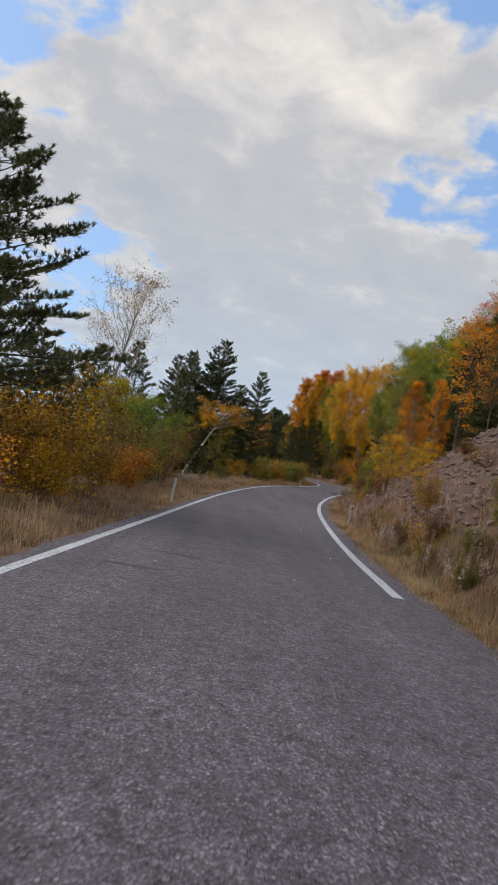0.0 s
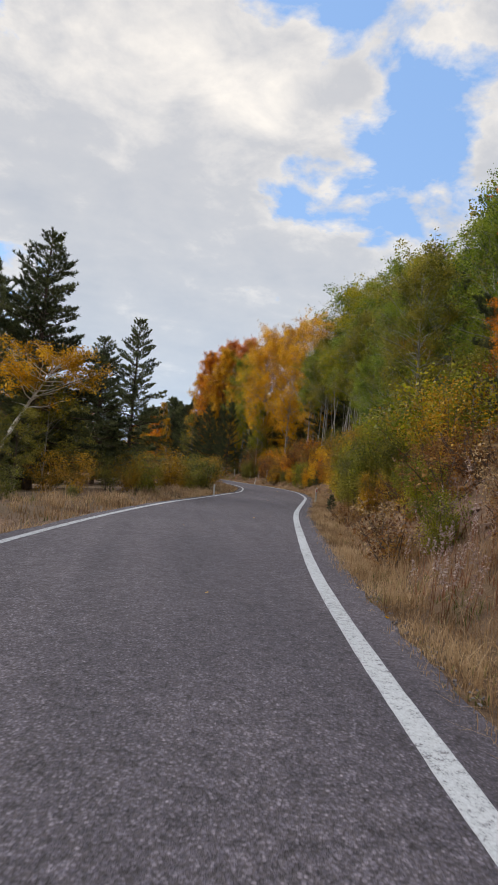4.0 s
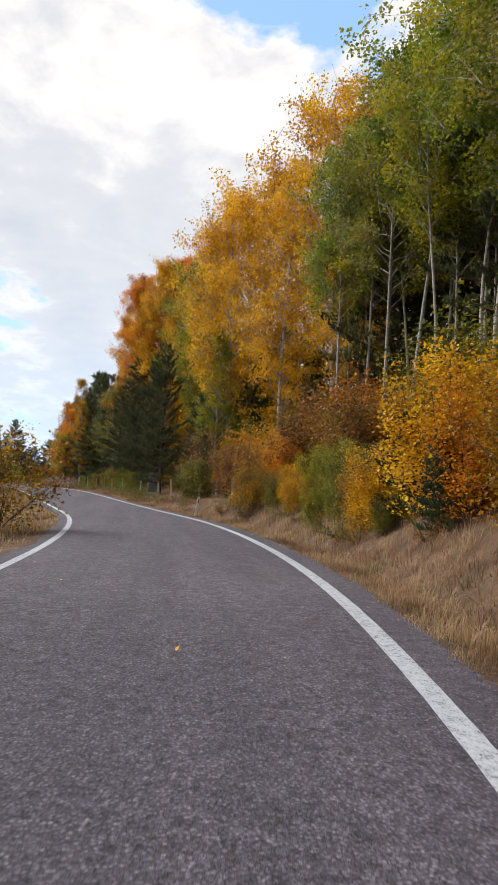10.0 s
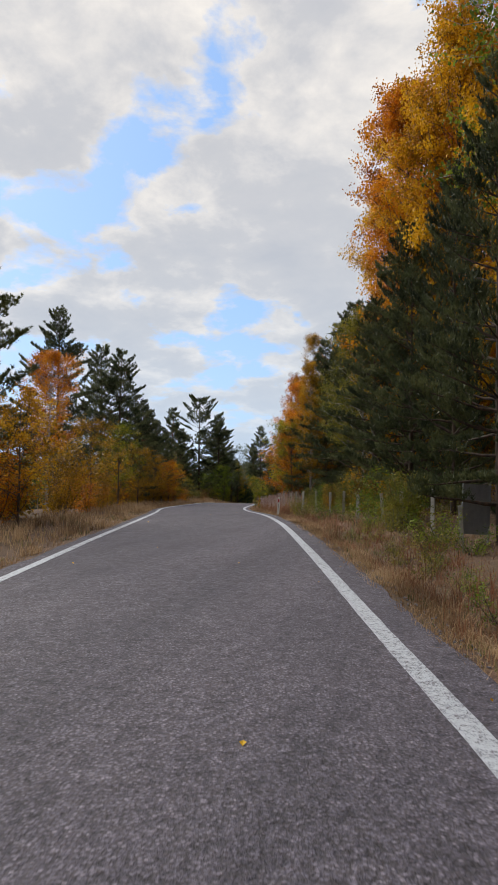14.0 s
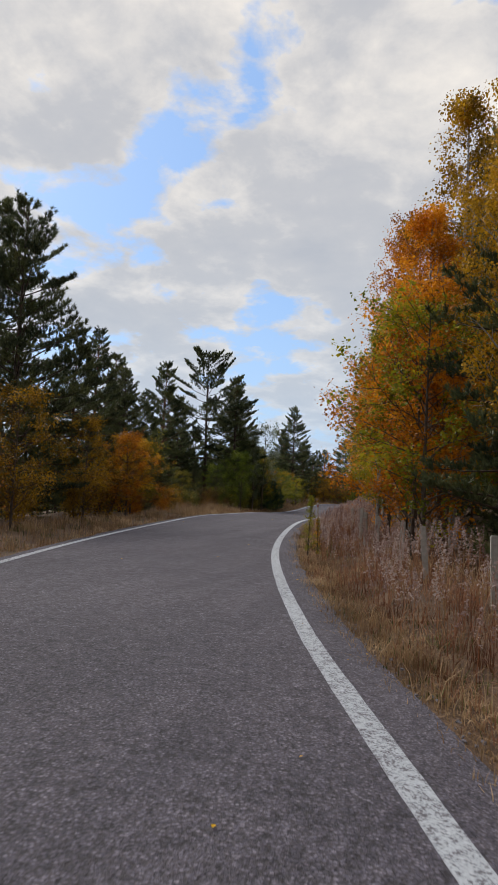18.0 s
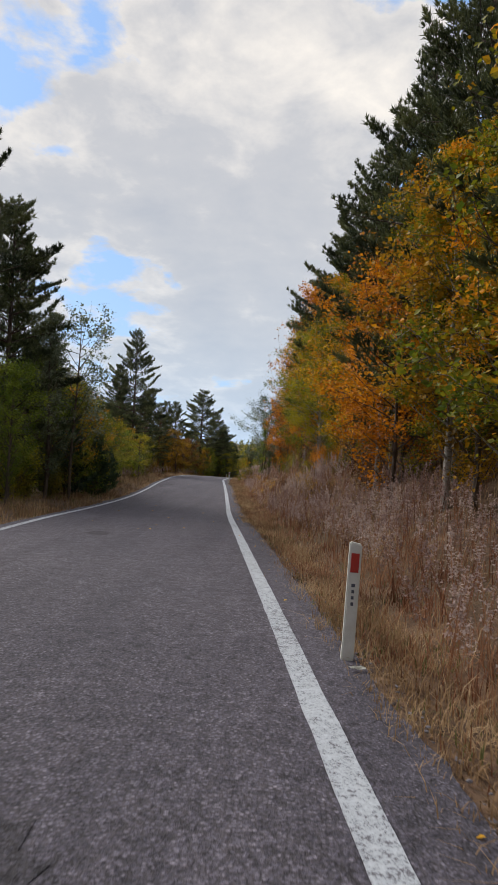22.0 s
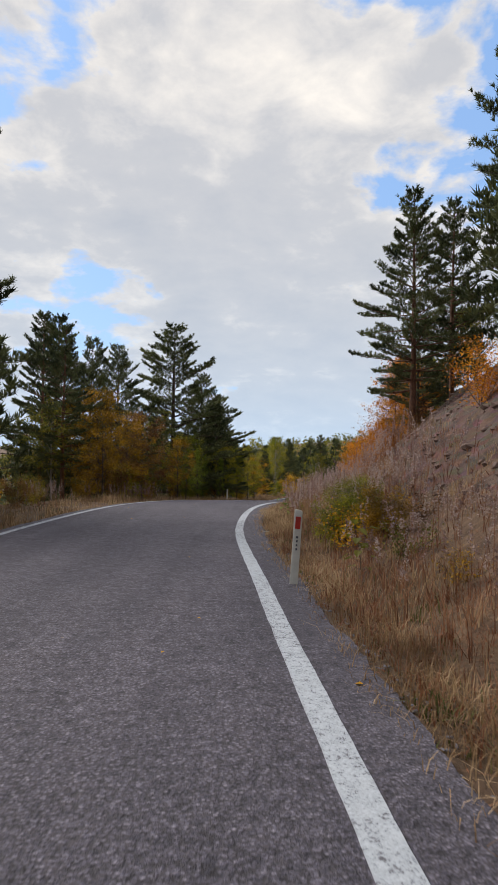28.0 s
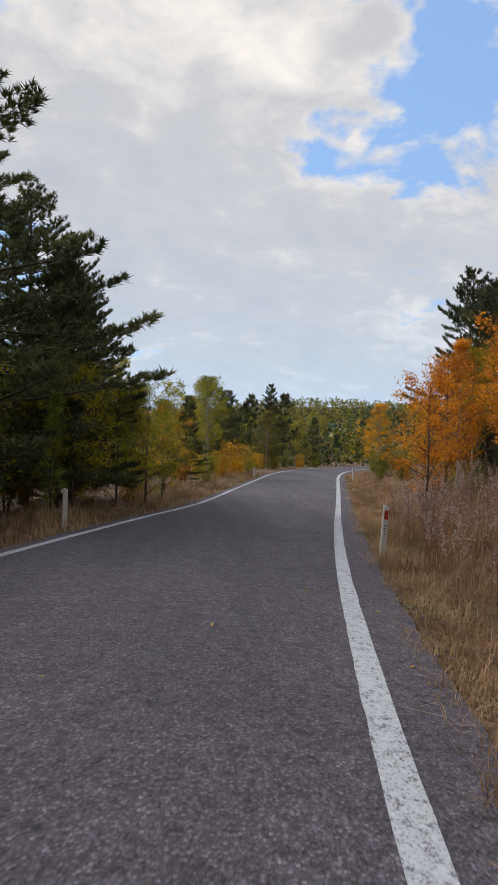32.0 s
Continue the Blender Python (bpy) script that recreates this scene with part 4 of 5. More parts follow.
for y, d, h, c in [(257.2, 4.7, 1.25, "lime"), (258.4, 5.2, 1.4, "dull"), (256.2, 5.4, 1.2, "ochre"), (259.6, 5.6, 1.3, "lime")]:
    plant("near_shrub", y, d, h=h, leaf=c, wide=1.4)
for y, d, t, k, c in [(174.5, 6.9, 10.2, "aspen_b", "orange"), (172.2, 6.1, 5.6, "sapling_b", "orange"), (176.8, 6.2, 6.2, "sapling_b", "orange"), (179.6, 6.4, 5.4, "sapling_b", "mixed"), (182.5, 6.6, 8.0, "aspen_b", "mixed"), (186.5, 6.8, 7.5, "sapling_b", "mixed"),
                      (199, 6.8, 7.6, "sapling_b", "mixed"), (201.5, 6.9, 8.8, "aspen_b", "mixed"), (205, 7.3, 9.0, "broad_b", "mixed"), (208, 7.0, 8.0, "sapling_b", "orange"), (210.5, 7.4, 10.5, "aspen_b", "mixed"), (213.5, 7.2, 8.8, "broad_b", "mixed"), (215.5, 7.0, 8.0, "sapling_b", "mixed"), (219, 7.8, 10.8, "broad_b", "mixed"), (223.5, 7.4, 9.6, "aspen_b", "orange"), (232, 7.6, 10.4, "broad_b", "mixed"), (236.5, 8.0, 10.0, "aspen_b", "orange"),
                      (189.5, -11, 10.5, "pine_b", None), (196, -10.4, 9.5, "pine", None), (201, -10.8, 8.6, "pine_b", None), (181.5, -6.4, 4.4, "sapling_b", "ochre"), (187.2, -6.4, 4.2, "sapling_b", "orange"), (190.2, -6.6, 4.0, "sapling_b", "mixed"),
                      (221.5, -5.0, 8.7, "sparse", "silver"), (228.3, -5.2, 4.4, "sapling_b", "mixed"), (224.8, -5.6, 5.6, "sapling_b", "mixed"),
                      (279.8, -9.3, 9.7, "pine_tall", None), (293.2, -11.8, 11.6, "pine_b", None), (280.4, -7.6, 6.0, "sapling_b", "ochre")]:
    plant(k, y, d, t, c)
plant("poplar", 172.6, 3.6, h=1.7, leaf="lime", wide=0.9)
plant("poplar", 173.8, 3.9, h=1.2, leaf="mixed")
plant("near_shrub", 190.5, 5.2, h=1.0, leaf="orange")
plant("near_shrub", 192.5, 5.6, h=0.9, leaf="ochre")
for y, d, h, c in [(72.5, 5.9, 3.8, "ochre"), (75, 5.7, 4.3, "ochre"), (77.5, 5.9, 4.2, "dull"), (80.5, 5.8, 4.4, "ochre"), (83, 6.0, 4.0, "ochre")]:
    plant("near_shrub", y, d, h=h, leaf=c, wide=1.35)
for y, d, t, k, c in [(233, -9.6, 9.0, "pine", None), (237, -10, 8.6, "pine_b", None), (241, -9.2, 7.6, "pine", None), (246, -10, 8.0, "pine_b", None), (251, -9.4, 7.4, "pine", None), (256, -10, 7.4, "pine", None), (260, -9.2, 7.0, "pine_b", None), (229, -9.2, 9.4, "pine", None),
                      (238, -6.8, 5.0, "sapling_b", "green"), (243, -6.6, 4.6, "sapling_b", "lime"), (249, -6.4, 4.2, "sapling_b", "green"), (254.5, -7, 4.6, "sapling_b", "ochre"), (225, -6.8, 6.2, "poplar", "silver"), (229.5, -7.0, 6.0, "poplar", "green"), (206, -9, 3.0, "sapling_b", "dull"), (212, -7.5, 4.0, "sapling_b", "green")]:
    plant(k, y, d, t, c)
# slim birches that stand close together above the undergrowth
grove = random.Random(19)
for i in range(28):
    y = 97 + 24 * (i + grove.random()) / 28
    d = grove.uniform(8.6, 12.5)
    plant(grove.choice(["stand", "stand_b"]), y, d, grove.uniform(15, 18.8), grove.choice(["dull", "green", "lime", "dull"]) if y < 120 else grove.choice(["yellow", "yellow", "lime"]), wide=grove.uniform(0.7, 1.1))
# the ridge above the road
for y, d, t in [(76, 18, 25), (84, 19, 27), (90, 16.5, 21.7), (98, 18, 25.6), (105, 19, 26.2), (113, 17, 25.4), (120, 16, 25.6), (128, 18, 27), (101, 24, 32), (110, 26, 34), (93, 25, 31), (119, 23, 30)]:
    plant("pine", y, d, t, wide=0.9)
for y, d, t, c in [(80, 16, 23, "green"), (87, 20, 27, "dull"), (95, 15, 20.8, "green"), (102, 16, 23.9, "lime"), (109, 16, 25.6, "green"), (116, 15, 24.9, "lime"), (96, 21, 28.5, "green"), (112, 21, 29.5, "dull"), (124, 17, 26.4, "green"), (68, 17, 23, "red"), (63, 19, 22, "orange")]:
    plant("broad", y, d, t, c)
plant("pine_young", 101, 5.3, h=1.9)
plant("pine_young", 103.6, 5.6, h=2.4)
plant("pine_young", 67.9, 4.2, h=0.9)
plant("pine_young", 108, 5.6, h=1.5)
# left of the road, second quarter
plant("spruce", 99, -13.5, 14.9)
plant("pine", 96, -16, 11)
for y, d, t, k, c in [(145.2, -9.6, 11.4, "pine", None), (171.4, -12.6, 15.8, "pine", None), (180.9, -9.8, 14.4, "pine_b", None), (182.7, -12.5, 15.4, "pine", None),
                      (193, -11.2, 11.5, "pine_tall", None), (198, -12, 11, "pine_tall", None), (203, -14, 10, "pine", None), (218.4, -10.4, 15.6, "pine_open", None), (216.5, -13, 11, "pine_b", None), (222, -8.2, 12.6, "pine", None), (212, -13, 13.5, "pine_tall", None),
                      (263.4, -8.1, 16.0, "pine", None), (266, -10.5, 12.5, "pine_tall", None), (268, -11, 10, "pine", None), (274, -12.5, 9.5, "pine", None), (159.3, -9.5, 9.5, "aspen", "orange"), (142.8, -6.2, 4.3, "sapling_b", "yellow"), (146, -8, 5, "shrub_c", "ochre"),
                      (162.8, -5.6, 5.2, "sapling_b", "lime"), (158, -6.6, 5, "sapling_b", "ochre"), (174.3, -6.2, 4.6, "sapling_b", "ochre"), (189, -6.8, 4.0, "sapling_b", "yellow"), (186.5, -7.4, 3.6, "shrub", "ochre"),
                      (168, -7, 4.2, "shrub_c", "yellow"), (152, -7, 4.0, "shrub", "ochre")]:
    plant(k, y, d, t, c)
# third quarter, beside the bank
for y, d, t, k, c in [(197, 8.6, 13.0, "pine", None), (200, 8.4, 14.8, "pine", None), (206, 8.0, 14.6, "pine_b", None), (203.5, 6.6, 8.7, "aspen_b", "mixed"), (217.5, 8.8, 15.6, "pine", None), (211.8, 8.4, 16.0, "pine", None), (207.5, 9.0, 15, "pine", None), (230.7, 10.7, 17.8, "pine_b", None), (222, 9.0, 17.5, "pine_b", None), (228, 8.6, 15.2, "pine", None), (226.5, 7.6, 12.2, "broad_b", "orange"), (220, 6.6, 8.6, "broad_b", "lime"), (229.4, 7.2, 11.0, "broad_b", "mixed"), (216, 11, 16.4, "pine", None),
                      (205.9, 6.2, 6.6, "sapling_b", "orange"), (209, 6.6, 8.5, "aspen_b", "orange"), (212.3, 6.6, 6.5, "sapling_b", "yellow"), (202.5, 6.8, 7.5, "sapling_b", "ochre"), (196, 6.8, 7, "aspen", "lime"),
                      (218, 7.2, 8.4, "broad_b", "lime"), (222, 6.8, 7.4, "sapling_b", "lime"), (226, 7.6, 9.4, "aspen_b", "orange"), (230.4, 8.3, 12.6, "aspen", "yellow"), (234.3, 7.8, 11, "broad_b", "mixed"), (228.5, 6.8, 8, "sapling", "orange"),
                      (238.3, 10.2, 16, "pine_b", None), (248, 9.6, 12.6, "pine", None), (241, 7.8, 10.0, "aspen_b", "lime"), (280, 8.8, 6.5, "sapling_b", "orange"), (282.5, 9.4, 8.4, "broad_b", "orange"), (299.6, 5.6, 4.8, "sapling_b", "orange"), (302, 6.6, 5.8, "sapling_b", "orange"), (305, 7.6, 7.3, "aspen_b", "orange"), (307.4, 9.4, 10.3, "pine_b", None), (248, 13, 19.4, "pine", None), (256, 12.5, 17.8, "pine", None), (265.8, 14.4, 21.7, "pine_b", None), (234.5, 10.5, 16, "pine", None),
                      (244.6, 5.9, 7.4, "sapling_b", "silver"), (243, 5.6, 5.6, "poplar", "green"), (246.5, 6.4, 6.8, "sapling_b", "silver"), (245.5, 7.2, 6.4, "sapling_b", "silver"), (239.4, 6.6, 6.6, "sapling", "orange"), (236, 6.8, 7.4, "sapling_b", "orange"), (246, 7.4, 5.5, "sapling_b", "dull"),
                      (278.5, 10.0, 10.7, "pine", None), (283, 12, 13.1, "pine", None), (286, 9.6, 8.7, "sapling_b", "orange"), (290, 10.0, 10.1, "sapling_b", "orange"), (293, 9.8, 9.7, "aspen", "orange"), (297, 11, 12, "aspen", "lime"),
                      (287, 6.2, 3.9, "sapling_b", "orange"), (290.4, 6.8, 4.6, "sapling_b", "orange"), (292.5, 7.8, 5.7, "sapling_b", "orange"), (294, 7.6, 6.2, "sapling_b", "orange"), (298, 8.0, 6.4, "aspen", "orange"), (329.5, 12.7, 17.0, "pine_b", None), (322, 13, 14, "pine", None), (306, 8.4, 7, "aspen", "lime"), (312, 8, 6, "sapling_b", "yellow")]:
    plant(k, y, d, t, c)
# left of the road, last stretches
for y, d, t, k, c in [(220.0, -7.9, 13.6, "pine", None), (219.4, -5.6, 8.4, "poplar", "silver"), (221.5, -6.2, 7.6, "poplar", "silver"), (224, -5.8, 4.5, "pine_young", None), (227, -4.8, 2.8, "pine_young", None), (229.5, -5.2, 3.2, "pine_young", None),
                      (233, -5.2, 2.6, "pine_young", None), (223, -7.5, 7.0, "sapling_b", "green"), (227, -7.2, 6.6, "sapling_b", "dull"), (231, -7.6, 6.4, "sapling_b", "lime"), (216, -6.2, 5.5, "sapling_b", "green"), (235, -8, 6, "sapling_b", "green"), (214, -5.6, 5.2, "poplar", "green"), (236, -6.2, 3.4, "sapling_b", "lime"), (240, -7, 3.8, "sapling_b", "lime"), (246.8, -4.8, 3.8, "sapling_b", "lime"),
                      (252, -6.8, 3.4, "sapling_b", "lime"), (258, -6.2, 3.2, "shrub_c", "dull"), (278, -6.4, 4.6, "sapling_b", "ochre"),
                      (286.1, -13.7, 12.2, "pine_tall", None), (288.2, -11.5, 11, "pine", None), (301, -6.8, 8.6, "pine_b", None), (304, -7.6, 9.6, "pine_b", None), (307, -8.5, 9.0, "pine", None),
                      (287, -5.2, 3.9, "sapling_b", "ochre"), (284, -6.4, 5.2, "sapling_b", "brown"), (290, -4.8, 3.6, "poplar", "green"), (289.4, -5.4, 3.2, "poplar", "green"), (304.9, -5.0, 4.6, "sapling_b", "lime"), (308, -5.2, 3.6, "sapling_b", "lime"),
                      (316, -6, 5, "pine", None), (322, -6, 6.4, "aspen", "lime"), (326, -7, 7.2, "aspen", "lime"), (330, -5.4, 3.0, "shrub_c", "yellow"), (335, -7, 7, "pine", None),
                      (351, -6.2, 9.4, "pine_tall", None), (356, -7, 7, "pine", None), (349, -6, 6, "broad_b", "dull")]:
    plant(k, y, d, t, c)
plant("pine_b", 297.3, -9.1, 14.2, wide=1.4)
plant("pine_b", 302.5, -8.6, 11.2, wide=1.2)
plant("pine_tall", 290.5, -15.0, 13.2, wide=1.2)
plant("aspen_b", 354, 5.4, 8.2, "yellow", wide=1.5)
plant("pine_tall", 274.5, 9.4, 15.0, wide=1.1)
plant("pine_tall", 276.5, 11.5, 15.5)
plant("pine", 362, 10, 8)

# ---- woods that fill in behind, and hedges of shrubs along the verge ----
fill = random.Random(11)


def wood_belt(y0, y1, d0, d1, count, kinds, tall, joined=False):
    """Trees that fill a belt of woodland. joined: one mass, where they stand too far back to tell apart."""
    rows = []
    for _ in range(count):
        y = fill.uniform(y0, y1)
        d = fill.uniform(d0, d1)
        k, c = fill.choice(kinds)
        h = fill.uniform(*tall)
        if joined:
            rows.append((k, y, d, h, c))
        else:
            plant(k, y, d, h=h, leaf=c)
    massed(rows, "wood", "the woodland behind the verge", "trees")


def massed(rows, name, where, category):
    """Plants that stand too far back to tell apart, joined by material into one mass."""
    mass = {}
    for k, y, d, h, c in rows:
        wood, leaves, height = SHAPES[k]
        x, y, z = spot(y, d)
        a, s = fill.uniform(0, 6.28), h / height
        for me, mt in ((wood, wood.materials[0]), (leaves, LEAF[c] if c else leaves.materials[0])):
            co = np.empty(len(me.vertices) * 3, np.float32)
            me.vertices.foreach_get("co", co)
            co = co.reshape(-1, 3) * s
            co = np.stack([co[:, 0] * math.cos(a) - co[:, 1] * math.sin(a) + x, co[:, 0] * math.sin(a) + co[:, 1] * math.cos(a) + y, co[:, 2] + z - 0.06], 1)
            ix = np.empty(len(me.loops), np.int32)
            me.loops.foreach_get("vertex_index", ix)
            mass.setdefault(mt.name, (mt, len(ix) // len(me.polygons), []))[2].append((co, ix))
    for mt, sides, pieces in mass.values():
        base, V, F = 0, [], []
        for co, ix in pieces:
            V.append(co)
            F.append(ix.reshape(-1, sides) + base)
            base += len(co)
        stems = "bark" in mt.name or "twig" in mt.name
        nm = name + ("_trunks" if stems else "_crowns")
        tagged(new(nm, mesh_of(nm, np.concatenate(V), np.concatenate(F), mt)), ("trunks and stems of " if stems else "leafy crowns of ") + where, category, kind="stuff")


PINES = [("far_pine", None), ("far_pine_b", None), ("far_pine", None)]
MIXED = PINES + [("far_broad", "dull"), ("far_broad", "green"), ("far_aspen", "lime"), ("far_aspen", "yellow")]
wood_belt(50, 130, 14, 19, 24, MIXED + PINES, (9, 13))
wood_belt(50, 130, 19, 26, 11, MIXED + PINES, (9, 13), True)
wood_belt(60, 185, 20, 32, 29, PINES, (12, 16), True)
wood_belt(40, 130, 26, 42, 14, PINES, (10, 13), True)
wood_belt(164, 200, 10, 18, 12, PINES, (12, 15))
wood_belt(10, 60, 18, 34, 11, MIXED, (7, 11), True)
wood_belt(128, 190, 11, 16, 20, MIXED + PINES, (8, 13))
wood_belt(128, 190, 16, 26, 14, MIXED + PINES, (8, 13), True)
wood_belt(190, 300, 13, 17, 22, PINES + [("far_aspen", "ochre")], (8, 12))
wood_belt(190, 300, 17, 28, 18, PINES + [("far_aspen", "ochre")], (8, 12), True)
wood_belt(5, 130, -22, -17, 20, PINES + [("far_broad", "ochre")], (6, 10))
wood_belt(5, 130, -42, -22, 22, PINES + [("far_broad", "ochre")], (6, 10), True)
wood_belt(135, 290, -19, -13, 34, PINES, (6, 10))
wood_belt(135, 290, -38, -19, 31, PINES, (6, 10), True)
wood_belt(290, 365, -16, -10, 16, PINES + [("far_aspen", "lime")], (6, 10))
wood_belt(290, 365, -30, -16, 14, PINES + [("far_aspen", "lime")], (6, 10), True)
wood_belt(300, 375, 10, 26, 21, PINES + [("far_broad", "dull"), ("far_aspen", "lime")], (5, 9), True)
wood_belt(362, 430, -34, -6, 27, PINES + [("far_broad", "dull"), ("far_aspen", "lime")], (8, 11), True)
wood_belt(376, 430, 7, 40, 16, PINES, (8, 12), True)


LOW = [("far_pine", None), ("far_pine_b", None), ("far_broad", "dull"), ("far_broad", "brown")]
wood_belt(0, 130, -22, -12, 37, LOW, (2.5, 4.5), True)
wood_belt(130, 300, -20, -10.5, 55, LOW, (2.5, 4.5), True)
wood_belt(300, 400, -22, -9, 31, LOW, (2.5, 4.5), True)
wood_belt(50, 130, 10, 20, 24, LOW, (2.5, 4.5), True)
wood_belt(130, 200, 9, 18, 31, LOW, (2.5, 4.5), True)
wood_belt(200, 300, 12, 22, 24, LOW, (2.5, 4.5), True)

BACK = [("mid_pine", None), ("mid_pine", None), ("far_broad", "dull")]
wood_belt(140, 262, -12.5, -9.2, 26, BACK, (3.5, 6.5))
wood_belt(262, 300, -13, -9.5, 10, BACK, (3.5, 6.5))
wood_belt(300, 350, -12, -8.5, 10, BACK, (3.5, 6))
wood_belt(40, 130, -15, -11.5, 16, BACK, (3.5, 6.5))


UNDERGROWTH = []


def hedge(y0, y1, d0, d1, count, tones, tall, kinds=("shrub", "shrub_b", "shrub_c")):
    for i in range(count):
        y = y0 + (y1 - y0) * (i + fill.random()) / count
        d = fill.uniform(d0, d1)
        key = fill.choice(kinds)
        if kinds[0] == "shrub":
            if abs(d) > 6.9:
                UNDERGROWTH.append(("back_shrub", y, d, fill.uniform(*tall), fill.choice(tones)))
                continue
            key = "near_shrub" if 0 < d < 6.4 else key
        plant(key, y, d, h=fill.uniform(*tall), leaf=fill.choice(tones))


hedge(4, 42, -9.5, -5.4, 24, ["ochre", "brown", "orange", "dull", "ochre"], (1.8, 3.6))
hedge(44, 66, -8, -6.0, 5, ["ochre", "lime", "dull"], (0.8, 1.5))
hedge(66, 96, -9, -5.4, 14, ["ochre", "lime", "ochre", "dull"], (1.4, 2.6))
hedge(80, 112, -8.5, -4.2, 26, ["ochre", "dull", "ochre", "brown"], (1.8, 3.2))
hedge(26, 44, 6.5, 11, 7, ["ochre", "brown", "brown"], (0.5, 0.9), ("bramble",))
hedge(126, 146, 4.3, 5.6, 24, ["dull", "green", "dull"], (0.35, 0.7), ("bramble",))
hedge(36, 60, 4.8, 6.2, 9, ["ochre", "ochre", "lime", "brown"], (1.0, 2.2))
hedge(38, 60, 4.2, 7.5, 34, ["brown", "ochre", "pale", "brown", "brown"], (0.6, 1.5), ("bramble",))
hedge(204, 250, 5.4, 9.0, 36, ["brown", "brown", "ochre", "pale", "dull"], (0.4, 0.9), ("bramble",))
hedge(250, 275, 4.6, 6.6, 12, ["brown", "ochre", "dull"], (0.4, 0.9), ("bramble",))
hedge(58, 84, 5.0, 6.4, 26, ["ochre", "dull", "dull", "ochre", "lime"], (1.8, 3.8))
hedge(56, 84, 6.4, 9.0, 20, ["ochre", "dull", "lime", "dull"], (3.0, 4.6))
hedge(84, 104, 5.4, 7.0, 22, ["yellow", "ochre", "yellow", "orange", "yellow", "ochre"], (2.6, 4.2))
hedge(103, 122, 4.9, 6.8, 22, ["dull", "brown", "ochre", "lime", "yellow", "dull"], (0.9, 2.8))
hedge(100, 122, 4.5, 5.6, 13, ["dull", "brown", "ochre", "yellow"], (0.5, 1.0), ("bramble",))
hedge(80, 118, 7.2, 10.0, 30, ["dull", "ochre", "lime", "brown", "ochre"], (3.0, 4.8))
hedge(112, 132, 6.2, 9.5, 18, ["ochre", "brown", "orange", "dull"], (1.8, 3.4))
hedge(116, 126, 6.2, 6.9, 6, ["brown", "orange", "brown", "mixed"], (2.4, 3.8))
hedge(112, 133, 7.2, 10, 16, ["brown", "orange", "mixed", "ochre"], (3.0, 4.6))
hedge(143, 162, 5.9, 7.2, 12, ["dull", "green", "ochre", "dull"], (1.3, 2.4))
hedge(130, 165, 7.8, 10, 14, ["dull", "brown", "ochre"], (1.5, 2.6))
hedge(114, 175, -9.5, -6.0, 22, ["ochre", "yellow", "lime", "orange"], (1.6, 3.2))
hedge(176, 214, -9.5, -6.5, 18, ["ochre", "brown", "orange", "dull"], (1.2, 2.6))
hedge(196, 250, 6.5, 9, 20, ["ochre", "orange", "lime", "brown"], (1.2, 2.6))
hedge(214, 262, -8.5, -5.6, 24, ["dull", "green", "lime"], (1.6, 3.0))
hedge(262, 300, -8.5, -5.6, 14, ["brown", "ochre", "lime"], (1.2, 2.6))
hedge(262, 300, 6.5, 10, 14, ["ochre", "brown", "orange"], (1.2, 2.4))
hedge(300, 345, -8, -5.2, 12, ["lime", "ochre", "yellow"], (1.2, 2.4))
hedge(300, 345, 5.5, 9, 12, ["dull", "ochre", "lime"], (1.2, 2.4))
hedge(340, 374, -9.5, -5.2, 10, ["lime", "dull", "ochre", "yellow"], (1.5, 3.2))
hedge(335, 366, 5.2, 9, 9, ["dull", "green", "ochre"], (1.4, 2.8))
hedge(136, 164, 4.6, 6.4, 14, ["dull", "green", "dull"], (0.7, 1.2), ("bramble",))
hedge(190, 262, 4.4, 6.5, 14, ["yellow", "ochre", "brown"], (0.5, 1.0), ("bramble",))
hedge(16, 60, 4.2, 5.4, 8, ["yellow", "ochre", "dull"], (0.5, 1.0), ("bramble",))

massed(UNDERGROWTH, "undergrowth", "the shrubs behind the verge", "shrubs")

